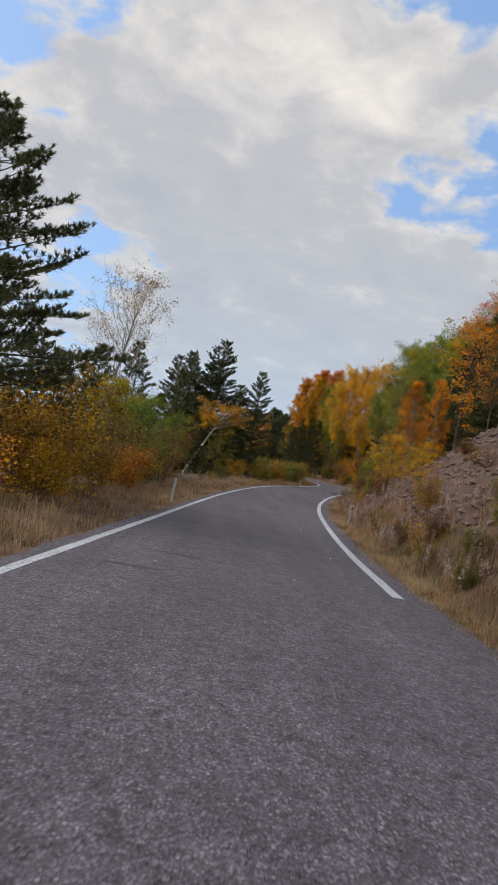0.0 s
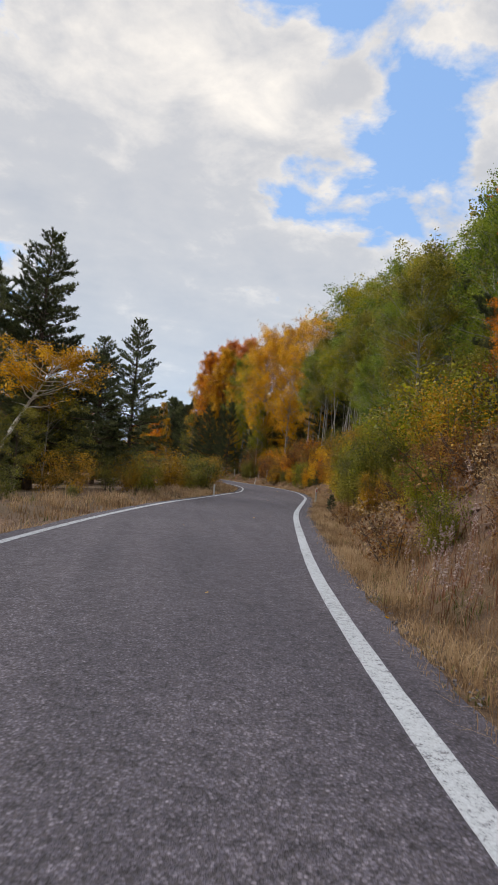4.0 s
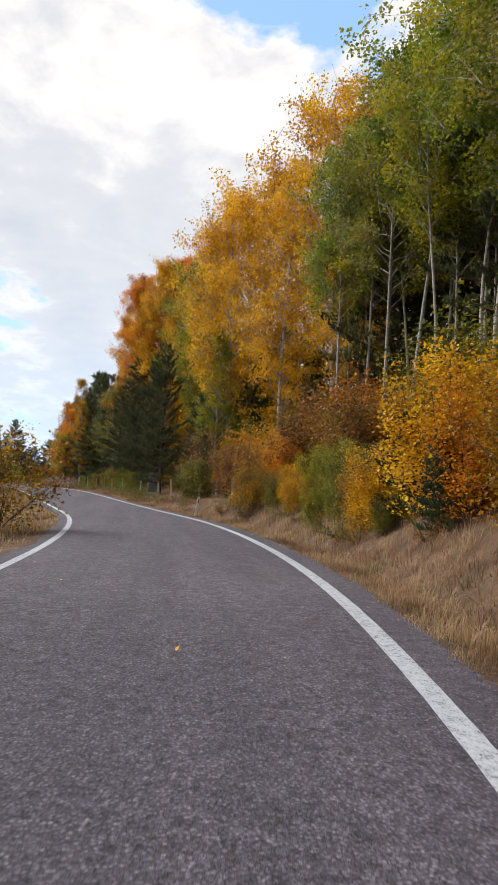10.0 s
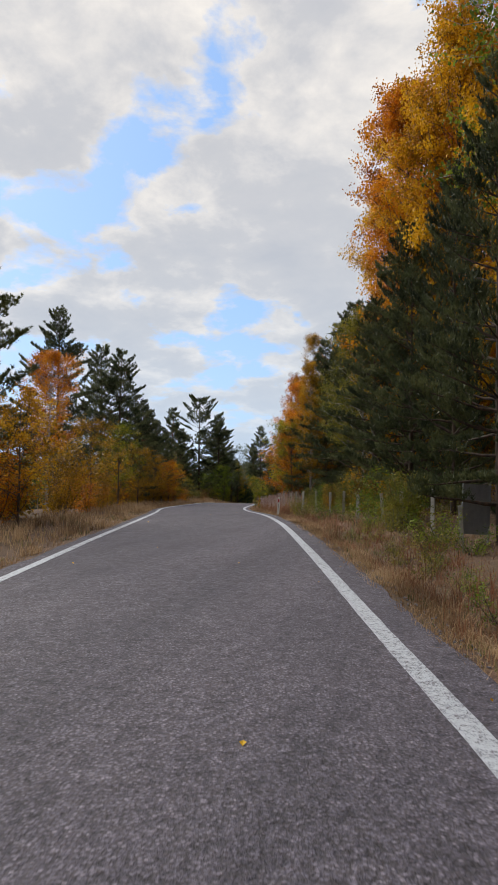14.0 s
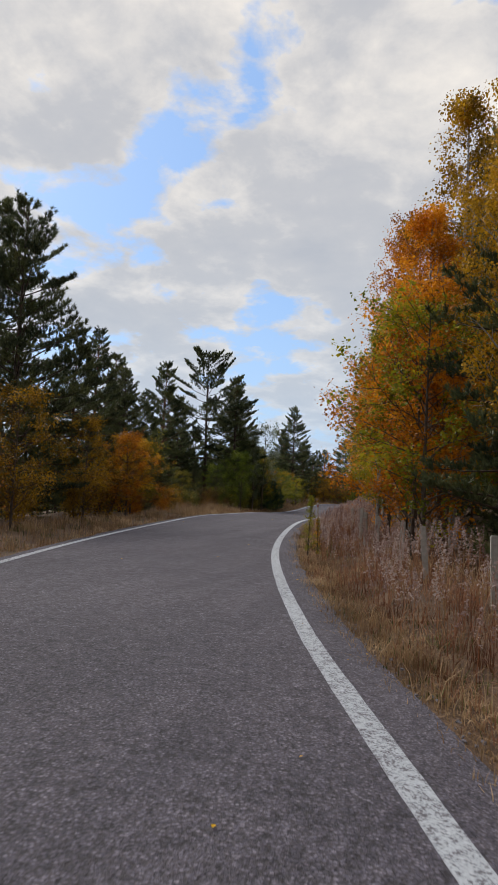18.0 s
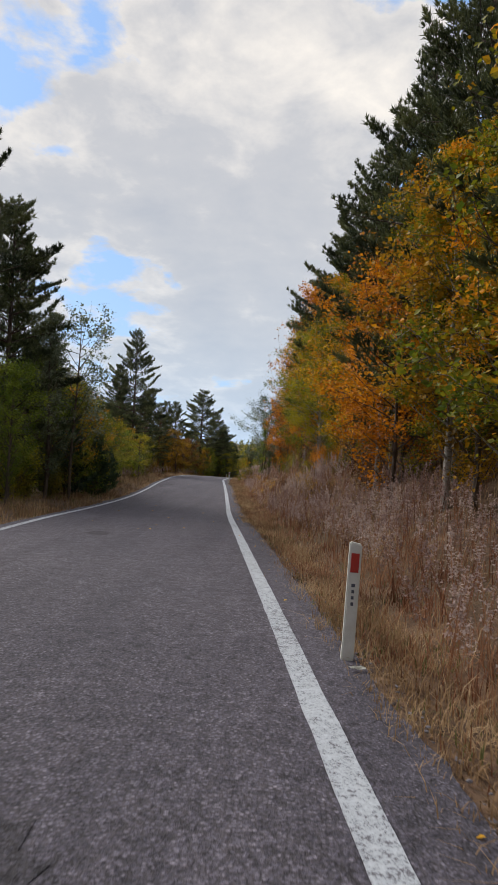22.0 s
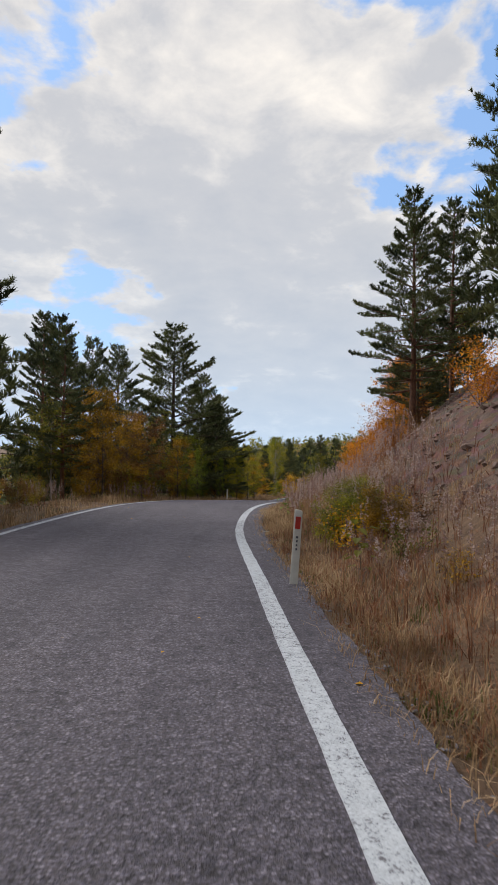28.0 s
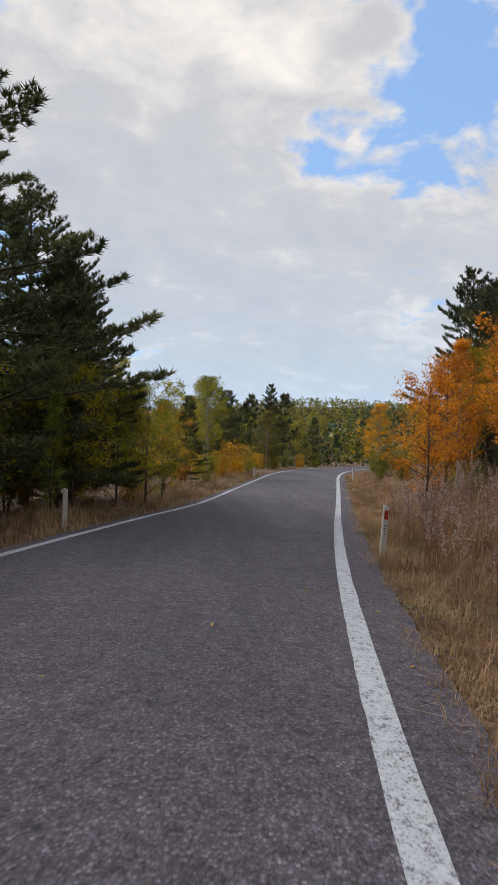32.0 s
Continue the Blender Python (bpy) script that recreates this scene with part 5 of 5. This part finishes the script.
# ---- grass, stalks and seed heads ----
def sward(name, y0, y1, d0, d1, per_m2, tall, material, label, seed, width=0.009, bendy=0.5, clumped=0.6, d_power=1.0):
    """Dry blades that stand in clumps on the verge."""
    rng = np.random.default_rng(seed)
    n = int((y1 - y0) * abs(d1 - d0) * per_m2)
    k = max(4, n // 16)
    cy, cd = rng.uniform(y0, y1, k), d0 + (d1 - d0) * rng.random(k) ** d_power
    w = rng.integers(0, k, n)
    loose = rng.random(n) > clumped
    y = np.where(loose, rng.uniform(y0, y1, n), cy[w] + rng.normal(0, 0.10, n))
    d = np.where(loose, d0 + (d1 - d0) * rng.random(n) ** d_power, cd[w] + rng.normal(0, 0.10, n))
    x = road_x(y) + d * np.sqrt(1 + road_lean(y) ** 2)
    z = ground_z(x, y) - 0.03
    near = np.clip((np.abs(d) - min(abs(d0), abs(d1)) + 0.25) / 0.9, 0.55, 1)
    h = rng.uniform(tall[0], tall[1], n) * (0.6 + 0.4 * rng.random(k)[w]) * near
    # thick and thin patches along the verge
    thick = (np.sin(0.9 * y + 2.1 * d + seed) + np.sin(2.3 * y - 1.7 * d + 1.3 * seed) + np.sin(0.37 * y + 0.6 * seed) + rng.normal(0, 0.8, n)) / 3
    h = h * np.clip(0.92 + 0.45 * thick, 0.35, 1.4)
    keep = rng.random(n) < np.clip(0.84 + 0.6 * thick, 0.3, 1)
    keep &= ~((y > 24) & (y < 50) & (d > 5.6 + 0.4 * np.sin(y)) & (rng.random(n) < 0.8))
    x, y, z, h, n = x[keep], y[keep], z[keep], h[keep], int(keep.sum())
    az = rng.uniform(0, 2 * np.pi, n)
    lean = rng.normal(0, bendy * 1.25, n) * h
    dirx, diry = np.cos(az), np.sin(az)
    sx, sy = -diry * width, dirx * width
    base = np.stack([x, y, z], 1)
    side = np.stack([sx, sy, np.zeros(n)], 1)
    mid = base + np.stack([dirx * lean * 0.30, diry * lean * 0.30, h * 0.6], 1)
    tip = base + np.stack([dirx * lean, diry * lean, h * (1 - 0.12 * np.abs(lean / h))], 1)
    V = np.stack([base - side, base + side, mid + side * 0.7, mid - side * 0.7, tip], 1).reshape(-1, 3)
    i = np.arange(n)[:, None] * 5
    F = np.concatenate([i + [0, 1, 2], i + [0, 2, 3], i + [3, 2, 4]], 0)
    tagged(new(name, mesh_of(name, V, F, material)), label, "grass", kind="stuff")


def plumes(name, y0, y1, d0, d1, count, tall, seed, label):
    """Tall dry stalks, each with a fluffy pale head."""
    rng = np.random.default_rng(seed)
    k = max(3, count // 12)
    cy, cd = rng.uniform(y0, y1, k), rng.uniform(d0, d1, k)
    w = rng.integers(0, k, count)
    y, d = cy[w] + rng.normal(0, 0.6, count), cd[w] + rng.normal(0, 0.5, count)
    d = np.clip(d, min(d0, d1), max(d0, d1))
    x = road_x(y) + d * np.sqrt(1 + road_lean(y) ** 2)
    base = np.stack([x, y, ground_z(x, y) - 0.03], 1)
    h = rng.uniform(tall[0], tall[1], count)
    lean = rng.normal(0, 0.17, (count, 2)) * h[:, None]
    top = base + np.concatenate([lean, h[:, None]], 1)
    az = rng.uniform(0, np.pi, count)
    side = np.stack([np.cos(az), np.sin(az), np.zeros(count)], 1) * 0.006
    SV = np.stack([base - side, base + side, top + side * 0.5, top - side * 0.5], 1).reshape(-1, 3)
    SF = np.arange(4 * count).reshape(-1, 4)
    tagged(new(name + "_stalks", mesh_of(name + "_stalks", SV, SF, LEAF["redgrass"])), "reddish dry stalks on the bank", "plants", kind="stuff")
    per = 48
    t = rng.random((count, per)) ** 1.2
    p = top[:, None, :] - (top - base)[:, None, :] * (t * 0.42)[:, :, None]
    p = p + rng.normal(0, 0.026, (count, per, 3)) * (0.35 + t)[:, :, None]
    V, F = blades(rng, p.reshape(-1, 3), 0.047, 0.0, 0.6, three=True)
    tagged(new(name, mesh_of(name, V, F, LEAF["fluff"])), label, "plants", kind="stuff")


for y0, y1, s in ((-6, 60, 1), (60, 128, 2), (128, 196, 3), (196, 262, 4), (262, 335, 5)):
    red = s in (3, 4)
    if red:
        sward("red_grass", y0, y1, 3.5, 5.4, 90, (0.2, 0.62), LEAF["redgrass"], "knee-high reddish dry grass on the verge", 190 + s, 0.0050, 0.7, 0.88, 1.2)
    sward("dry_grass", y0, y1, 3.42, 5.4, 30 if s == 3 else 65 if red else 150, (0.22, 0.70), LEAF["straw"], "knee-high dry straw-coloured grass on the verge", 100 + s, 0.0048, 0.7, 0.85, 1.2)
    sward("edge_grass", y0, y1, 3.1, 4.1, 430, (0.10, 0.38), LEAF["straw"], "short dry grass fringing the asphalt", 170 + s, 0.0045, 0.8, 0.7)
    sward("dry_grass", y0, y1, -3.15, -6.5, 75, (0.2, 0.62), LEAF["straw"], "dry straw-coloured grass beside the road", 110 + s, 0.008, 0.7, 0.85, 1.3)
    sward("verge_grass", y0, y1, 3.3, 4.6, 75, (0.08, 0.30), LEAF["greengrass"], "low fading green grass at the road edge", 120 + s, 0.007, 0.8, 0.9)
    sward("verge_grass", y0, y1, -3.1, -6.5, 22, (0.08, 0.3), LEAF["greengrass"], "low fading green grass at the road edge", 130 + s, 0.009, 0.7, 0.8)
    sward("matted_grass", y0, y1, 3.16, 4.7, 230, (0.05, 0.17), LEAF["straw"] if s % 2 else LEAF["redgrass"], "short matted dead grass beside the asphalt", 230 + s, 0.008, 1.3, 0.35)
    sward("low_litter", y0, y1, 3.9, 8.8, 42, (0.07, 0.26), LEAF["redgrass"], "low matted brown stalks and litter", 150 + s, 0.010, 1.5, 0.5)
    sward("dry_grass", y0, y1, 5.0, 9.0, 26, (0.2, 0.55), LEAF["straw"], "thin dry grass tufts on the slope", 180 + s, 0.008, 0.8, 0.95)
for y0, y1, s, n in ((12, 50, 1, 30), (160, 200, 2, 34), (200, 262, 3, 20), (262, 292, 4, 34)):
    sward("red_stalks", y0, y1, 3.9, 7.4, n, (0.25, 0.75), LEAF["redgrass"], "reddish brown dry stalks on the bank", 140 + s, 0.006, 0.45, 0.8)
sward("dry_grass", 8, 50, 8.0, 14, 7, (0.2, 0.7), LEAF["straw"], "dry grass tufts on the stony bank", 160, 0.010, 0.5, 0.95)
sward("tall_grass", 193, 206, -5.6, -3.9, 240, (0.5, 1.05), LEAF["straw"], "waist-high pale golden grass beside the road", 221, 0.005, 0.35, 0.9)
sward("tall_grass", 8, 30, 3.9, 5.2, 60, (0.4, 0.8), LEAF["greengrass"], "tall fading green grass on the verge", 222, 0.006, 0.5, 0.9)
plumes("seed_heads", 14, 48, 4.0, 6.2, 460, (0.6, 1.1), 201, "pale fluffy seed heads of dry weeds on the bank")
plumes("seed_heads", 160, 206, 4.1, 6.2, 950, (0.6, 1.15), 202, "pale pinkish fluffy seed heads on tall stalks")
plumes("seed_heads", 200, 256, 4.4, 7.0, 620, (0.45, 1.0), 203, "pale pinkish fluffy seed heads on tall stalks")
plumes("seed_heads", 258, 296, 4.3, 8.0, 2000, (0.7, 1.4), 204, "whitish fluffy seed heads crowding the bank")
plumes("seed_heads", 186, 220, 4.5, 6.4, 800, (0.6, 1.1), 206, "pale pinkish fluffy seed heads on tall stalks")
plumes("seed_heads", 240, 285, -6.4, -4.2, 260, (0.7, 1.2), 205, "pale fluffy seed heads beside the road")

# ---- broad-leaved weeds among the seed heads ----
def broad_weed(y, d, tall, seed, tone):
    """A stout stem with large heart-shaped leaves on stalks."""
    x, y, z = spot(y, d)
    ob = thing("weed", x, y, z - 0.03, WORD[tone] + " broad-leaved weed standing among dry seed heads", "plant")
    g = Grow(seed)
    r = g.r
    stem = g.bend((0, 0, 0), (r.normal(0, 0.15), r.normal(0, 0.15), 1), tall, 7, 0.0, 0.08)
    g.tube(stem, np.linspace(0.010, 0.003, 8), 5)
    leaves = []
    for i in range(20):
        p = stem[1 + i * 6 // 19]
        a = i * 2.4 + r.normal(0, 0.3)
        reach = np.array([math.cos(a), math.sin(a), r.uniform(0.1, 0.6)])
        stalk = g.bend(p, reach, r.uniform(0.08, 0.26), 3, -0.05, 0.1)
        g.tube(stalk, np.linspace(0.004, 0.002, 4), 3)
        leaves.append((stalk[-1], a, r.uniform(0.07, 0.15), r.uniform(-0.7, 0.1)))
    o = new("stem", g.wood("weed_stem", BARK["twig"]))
    o.parent = ob
    outline = [(0, 0.0), (0.34, -0.10), (0.52, 0.16), (0.44, 0.52), (0.20, 0.86), (0, 1.12)]
    for p, a, size, droop in leaves:
        bm = bmesh.new()
        mid = [bm.verts.new((v * size, 0, -0.12 * size * v * v)) for _, v in outline]
        for side in (1, -1):
            rim = [bm.verts.new((v * size, side * u * size, 0.22 * u * size - 0.12 * size * v * v)) for u, v in outline[1:-1]]
            ring = [mid[0], *rim, mid[-1]]
            for k in range(len(outline) - 1):
                q = [mid[k], ring[k], ring[k + 1], mid[k + 1]]
                bm.faces.new(list(dict.fromkeys(q)))
        leaf = part("leaf", bm, LEAF[tone], ob)
        leaf.matrix_local = Matrix.Translation(p) @ Matrix.Rotation(a, 4, "Z") @ Matrix.Rotation(-droop, 4, "Y")


broad_weed(267.4, 4.0, 1.15, 61, "green")
broad_weed(268.0, 4.25, 1.2, 62, "green")
broad_weed(266.9, 4.35, 0.9, 63, "green")
broad_weed(253.8, 4.4, 0.9, 64, "dull")

# ---- marker posts, fence, panel ----
def marker_post(y, d, tilt=(0, 0), tall=0.78, red=True):
    x, y, z = spot(y, d)
    z = max(z, float(road_z(y)) - 0.25) if d < 0 else float(road_z(y)) + 0.13
    ob = thing("marker_post", x, y, z, "white plastic roadside marker post with a red reflector" if red else "plain white roadside marker post, its back turned", "marker post", "marker posts along the road", 0.0, tilt)
    bm = bmesh.new()
    box(bm, -0.055, 0.055, -0.035, 0.035, -0.45, tall, 0.012)
    for v in bm.verts:
        if v.co.z > tall - 0.03:
            v.co.z -= 0.02 * (v.co.x + 0.055) / 0.11
    part("body", bm, PLASTIC, ob)
    bm = bmesh.new()
    box(bm, -0.057, 0.057, -0.002, 0.041, -0.24, -0.02, 0.004)
    part("foot_sleeve", bm, PLASTIC, ob)
    if red:
        bm = bmesh.new()
        box(bm, -0.036, 0.036, -0.045, -0.033, tall - 0.27, tall - 0.10, 0.003)
        part("reflector", bm, REFLECT, ob, "red reflector plate")
        for i in range(4):
            bm = bmesh.new()
            w = 0.024 if i else 0.034
            box(bm, -w / 2, w / 2, -0.041, -0.034, tall - 0.37 - 0.055 * i - 0.03, tall - 0.37 - 0.055 * i, 0.002)
            part("print_bar", bm, INK, ob, "worn dark printed mark")
    return ob


marker_post(28.0, -3.65, (2, 3), red=False, tall=1.0)
marker_post(32.0, 3.95, (0, 5))
marker_post(77.6, -2.97, red=False)
marker_post(78.5, 3.36, (0, 1), tall=0.86)
marker_post(119.4, 3.35, (3, 9))
marker_post(157.2, 3.55, (0, 2))
marker_post(196.0, 3.2, (0, 1), tall=0.92)
marker_post(252.5, 3.16, (0, 3), tall=0.90)
marker_post(294.4, -3.9, red=False, tall=0.98)
marker_post(290.2, 3.5, (0, 2))
marker_post(326.3, -3.4, red=False)
marker_post(325.9, 3.8)


def fence(y0, y1, gap, d_of):
    x, y, z = spot(y0, d_of(y0))
    ob = thing("wire_fence", x, y, z, "old wire fence on weathered concrete posts at the forest edge", "fence")
    r = random.Random(3)
    tops = []
    k = 0
    yy = y0
    while yy < y1:
        px, py, pz = spot(yy, d_of(yy) + r.uniform(-0.1, 0.1))
        tall, lean = r.uniform(0.98, 1.18), (r.gauss(0, 2.5), r.gauss(0, 2.5))
        base = Vector((px - x, py - y, pz - z))
        bm = bmesh.new()
        box(bm, -0.055, 0.055, -0.05, 0.05, -0.3, tall, 0.012)
        o = part("post", bm, CONCRETE, ob)
        o.matrix_local = Matrix.Translation(base) @ pose(0, 0, 0, lean[0], lean[1], r.uniform(-8, 8))
        tops.append(o.matrix_local @ Vector((0, 0, tall)))
        if k % 7 == 4:
            bm = bmesh.new()
            box(bm, -0.045, 0.045, -0.045, 0.045, 0, 1.25, 0.012)
            b = part("brace", bm, CONCRETE, ob, "slanting concrete brace")
            b.matrix_local = Matrix.Translation(base + Vector((0.02, -0.62, -0.03))) @ pose(0, 0, 0, -27, 0, 0)
        k += 1
        yy += gap * r.uniform(0.85, 1.15)
    for h in (0.1, 0.45, 0.8):
        cu = bpy.data.curves.new("wire", "CURVE")
        cu.dimensions, cu.bevel_depth, cu.bevel_resolution = "3D", 0.0035, 0
        sp = cu.splines.new("POLY")
        pts = []
        for a, b in zip(tops, tops[1:]):
            for u in (0, 0.25, 0.5, 0.75):
                p = a.lerp(b, u)
                pts.append((p.x - 0.06, p.y, p.z - h - 0.12 * u * (1 - u) * r.uniform(0.6, 1.6)))
        sp.points.add(len(pts) - 1)
        for q, p in zip(sp.points, pts):
            q.co = (*p, 1)
        cu.materials.append(WIRE)
        w = new("wire", cu)
        w.parent = ob


fence(113, 186, 2.6, lambda y: 5.5 + 0.9 / (1 + math.exp((y - 148) / 4)))
x, y, z = spot(140.4, 6.7)
panel = thing("sheet_panel", x, y, z, "dull grey metal sheet standing on edge by the fence", "panel", rz=28, tilt=(0, 3))
bm = bmesh.new()
box(bm, -0.36, 0.36, -0.008, 0.008, 0.30, 1.50, 0.004)
part("sheet", bm, STEEL, panel)
for sx in (-0.36, 0.36):
    bm = bmesh.new()
    box(bm, sx - 0.02, sx + 0.02, -0.02, 0.02, -0.2, 1.52, 0.004)
    part("frame_rail", bm, STEEL, panel)
bm = bmesh.new()
box(bm, -0.06, 0.06, -0.02, -0.010, 0.32, 1.46, 0.006)
part("rib", bm, STEEL, panel, "folded lighter rib")


# ---- stones on the bank, gravel along the asphalt edge, leaves on the road ----
def pebbles(name, places, sizes, material, label, seed, squash=0.6):
    rng = np.random.default_rng(seed)
    n = len(places)
    phi = (1 + 5 ** 0.5) / 2
    ico = np.array([(-1, phi, 0), (1, phi, 0), (-1, -phi, 0), (1, -phi, 0), (0, -1, phi), (0, 1, phi), (0, -1, -phi), (0, 1, -phi), (phi, 0, -1), (phi, 0, 1), (-phi, 0, -1), (-phi, 0, 1)]) / 1.9
    tri = np.array([(0, 11, 5), (0, 5, 1), (0, 1, 7), (0, 7, 10), (0, 10, 11), (1, 5, 9), (5, 11, 4), (11, 10, 2), (10, 7, 6), (7, 1, 8), (3, 9, 4), (3, 4, 2), (3, 2, 6), (3, 6, 8), (3, 8, 9), (4, 9, 5), (2, 4, 11), (6, 2, 10), (8, 6, 7), (9, 8, 1)])
    V = ico[None] * rng.uniform(0.65, 1.3, (n, 12, 1)) * np.asarray(sizes)[:, None, None] * rng.uniform(0.6, 1.25, (n, 1, 3)) * [1, 1, squash]
    a = rng.uniform(0, 6.28, n)
    c, s = np.cos(a)[:, None], np.sin(a)[:, None]
    V = np.stack([V[:, :, 0] * c - V[:, :, 1] * s, V[:, :, 0] * s + V[:, :, 1] * c, V[:, :, 2]], 2) + np.asarray(places)[:, None, :]
    F = (tri[None] + 12 * np.arange(n)[:, None, None]).reshape(-1, 3)
    tagged(new(name, mesh_of(name, V.reshape(-1, 3), F, material)), label, "stones", kind="stuff")


rng = np.random.default_rng(77)


def strewn(n, y0, y1, d0, d1, lift=0.0, on_road=False):
    y, d = rng.uniform(y0, y1, n), rng.uniform(d0, d1, n)
    x = road_x(y) + d * np.sqrt(1 + road_lean(y) ** 2)
    z = road_z(y) + 0.02 * (1 - (d / HALF) ** 2) if on_road else ground_z(x, y)
    return np.stack([x, y, z + lift], 1)


pebbles("loose_gravel", strewn(14000, 0, 300, 2.88, 3.5, 0.008), rng.uniform(0.006, 0.024, 14000), GRAVEL, "loose grey gravel along the asphalt edge", 1)
pebbles("loose_gravel", strewn(1800, 0, 300, -3.3, -3.0, 0.0), rng.uniform(0.008, 0.024, 1800), GRAVEL, "loose grey gravel along the asphalt edge", 2)
pebbles("bank_stones", strewn(2200, 10, 50, 5.4, 15, -0.02), rng.uniform(0.06, 0.42, 2200) ** 1.5, STONE, "broken grey-brown stones in the eroded bank", 3)
pebbles("bank_stones", strewn(700, 250, 280, 6.6, 13, 0.0), rng.uniform(0.05, 0.32, 700) ** 1.5, STONE, "broken stones in the eroded bank", 4)
fl = np.concatenate([strewn(150, 0, 300, -2.4, 3.1, 0.010, True), strewn(160, 0, 300, 2.9, 3.3, 0.012, True)])
V, F = blades(rng, fl, 0.045, 30.0, 0.75)
tagged(new("fallen_leaves", mesh_of("fallen_leaves", V, F, FALLEN)), "scattered yellow fallen leaves on the asphalt", "leaves", kind="stuff")


# ---- far wooded hills ----
def far_woods(name, n, r0, r1, a0, a1, material, label, seed, tall=7.0):
    """A far canopy: clumps of leaf faces on the hills, too many and too far to count."""
    g = np.random.default_rng(seed)
    ang, rad = np.radians(g.uniform(a0, a1, n)), np.sqrt(g.uniform(r0 ** 2, r1 ** 2, n))
    x, y = -rad * np.sin(ang), 180 + rad * np.cos(ang)
    z = ground_z(x, y)
    h = tall * g.uniform(0.6, 1.25, n)
    k = 26
    t = g.random((n, k))
    w = (1 - t) ** 0.6 * (0.26 * h)[:, None]
    az = g.uniform(0, 6.28, (n, k))
    c = np.stack([x[:, None] + np.cos(az) * w, y[:, None] + np.sin(az) * w, z[:, None] + h[:, None] * (0.12 + 0.86 * t)], 2)
    V, F = blades(g, c.reshape(-1, 3), 1.25 * tall / 7, 0.4, 0.9, three=True)
    tagged(new(name, mesh_of(name, V, F, material)), label, "trees", kind="stuff")


far_woods("far_wood", 6000, 205, 620, -45, 70, LEAF["dull"], "far wooded hillside of autumn trees", 301)
far_woods("far_wood", 4600, 205, 620, -45, 70, LEAF["needle_young"], "far dark pinewood on the hills", 302, 8.0)
far_woods("far_wood", 4200, 480, 900, -50, 75, LEAF["dull"], "far wooded ridge on the skyline", 304, 10.0)
far_woods("far_wood", 900, 215, 620, -45, 70, LEAF["ochre"], "far ochre trees on the hills", 303)


# ---- tar patches and cracks ----
def tar_patch(y, d, along, across, seed):
    g = random.Random(seed)
    bm = bmesh.new()
    n = 22
    vs = []
    for i in range(n):
        a = i * 2 * math.pi / n
        k = 0.75 + 0.5 * g.random()
        yy, dd = y + along / 2 * k * math.sin(a), d + across / 2 * k * math.cos(a)
        x = float(road_x(yy)) + dd * math.sqrt(1 + float(road_lean(yy)) ** 2)
        vs.append(bm.verts.new((x, yy, float(road_z(yy)) + 0.02 * (1 - (dd / HALF) ** 2) + 0.004)))
    bm.faces.new(vs)
    me = bpy.data.meshes.new("tar_patch")
    bm.to_mesh(me)
    bm.free()
    me.materials.append(TAR)
    tagged(new("tar_patch", me), "dark worn tar patch in the road surface", "road patch", kind="structure")


TAR = asphalt_mat("dark_tar_patch", 0.38)
for y, d, al, ac, s in [(13, -1.2, 0.10, 1.1, 1), (15.5, -0.9, 0.08, 0.9, 2), (17.2, -1.1, 0.08, 1.2, 3), (20, -1.4, 0.10, 1.0, 4), (22.5, -1.0, 0.08, 0.8, 5), (11, -1.5, 0.12, 0.8, 6),
                        (180.3, 0.83, 0.42, 0.55, 7), (192.4, 1.0, 1.3, 0.6, 8), (120.5, -0.7, 0.08, 0.28, 9), (205, -0.6, 0.9, 0.5, 10), (238, -0.4, 0.8, 0.6, 11), (241, -1.4, 1.2, 0.5, 12)]:
    tar_patch(y, d, al, ac, s)


# ---- scraps of litter on the gravel ----
for y, d, a in [(195.6, 3.15, 20), (196.1, 3.25, 75), (259.6, 3.32, 40)]:
    x, y, z = spot(y, d)
    scrap = thing("litter_scrap", x, y, float(road_z(y)) + 0.012, "crumpled pale scrap of paper on the gravel", "litter", rz=a)
    bm = bmesh.new()
    g = random.Random(a)
    grid = [[bm.verts.new((0.035 * i + g.uniform(-0.008, 0.008), 0.022 * j + g.uniform(-0.006, 0.006), 0.004 + g.uniform(0, 0.02))) for j in range(4)] for i in range(5)]
    for i in range(4):
        for j in range(3):
            bm.faces.new((grid[i][j], grid[i + 1][j], grid[i + 1][j + 1], grid[i][j + 1]))
    bmesh.ops.solidify(bm, geom=bm.faces[:], thickness=0.002)
    part("sheet", bm, PLASTIC, scrap)
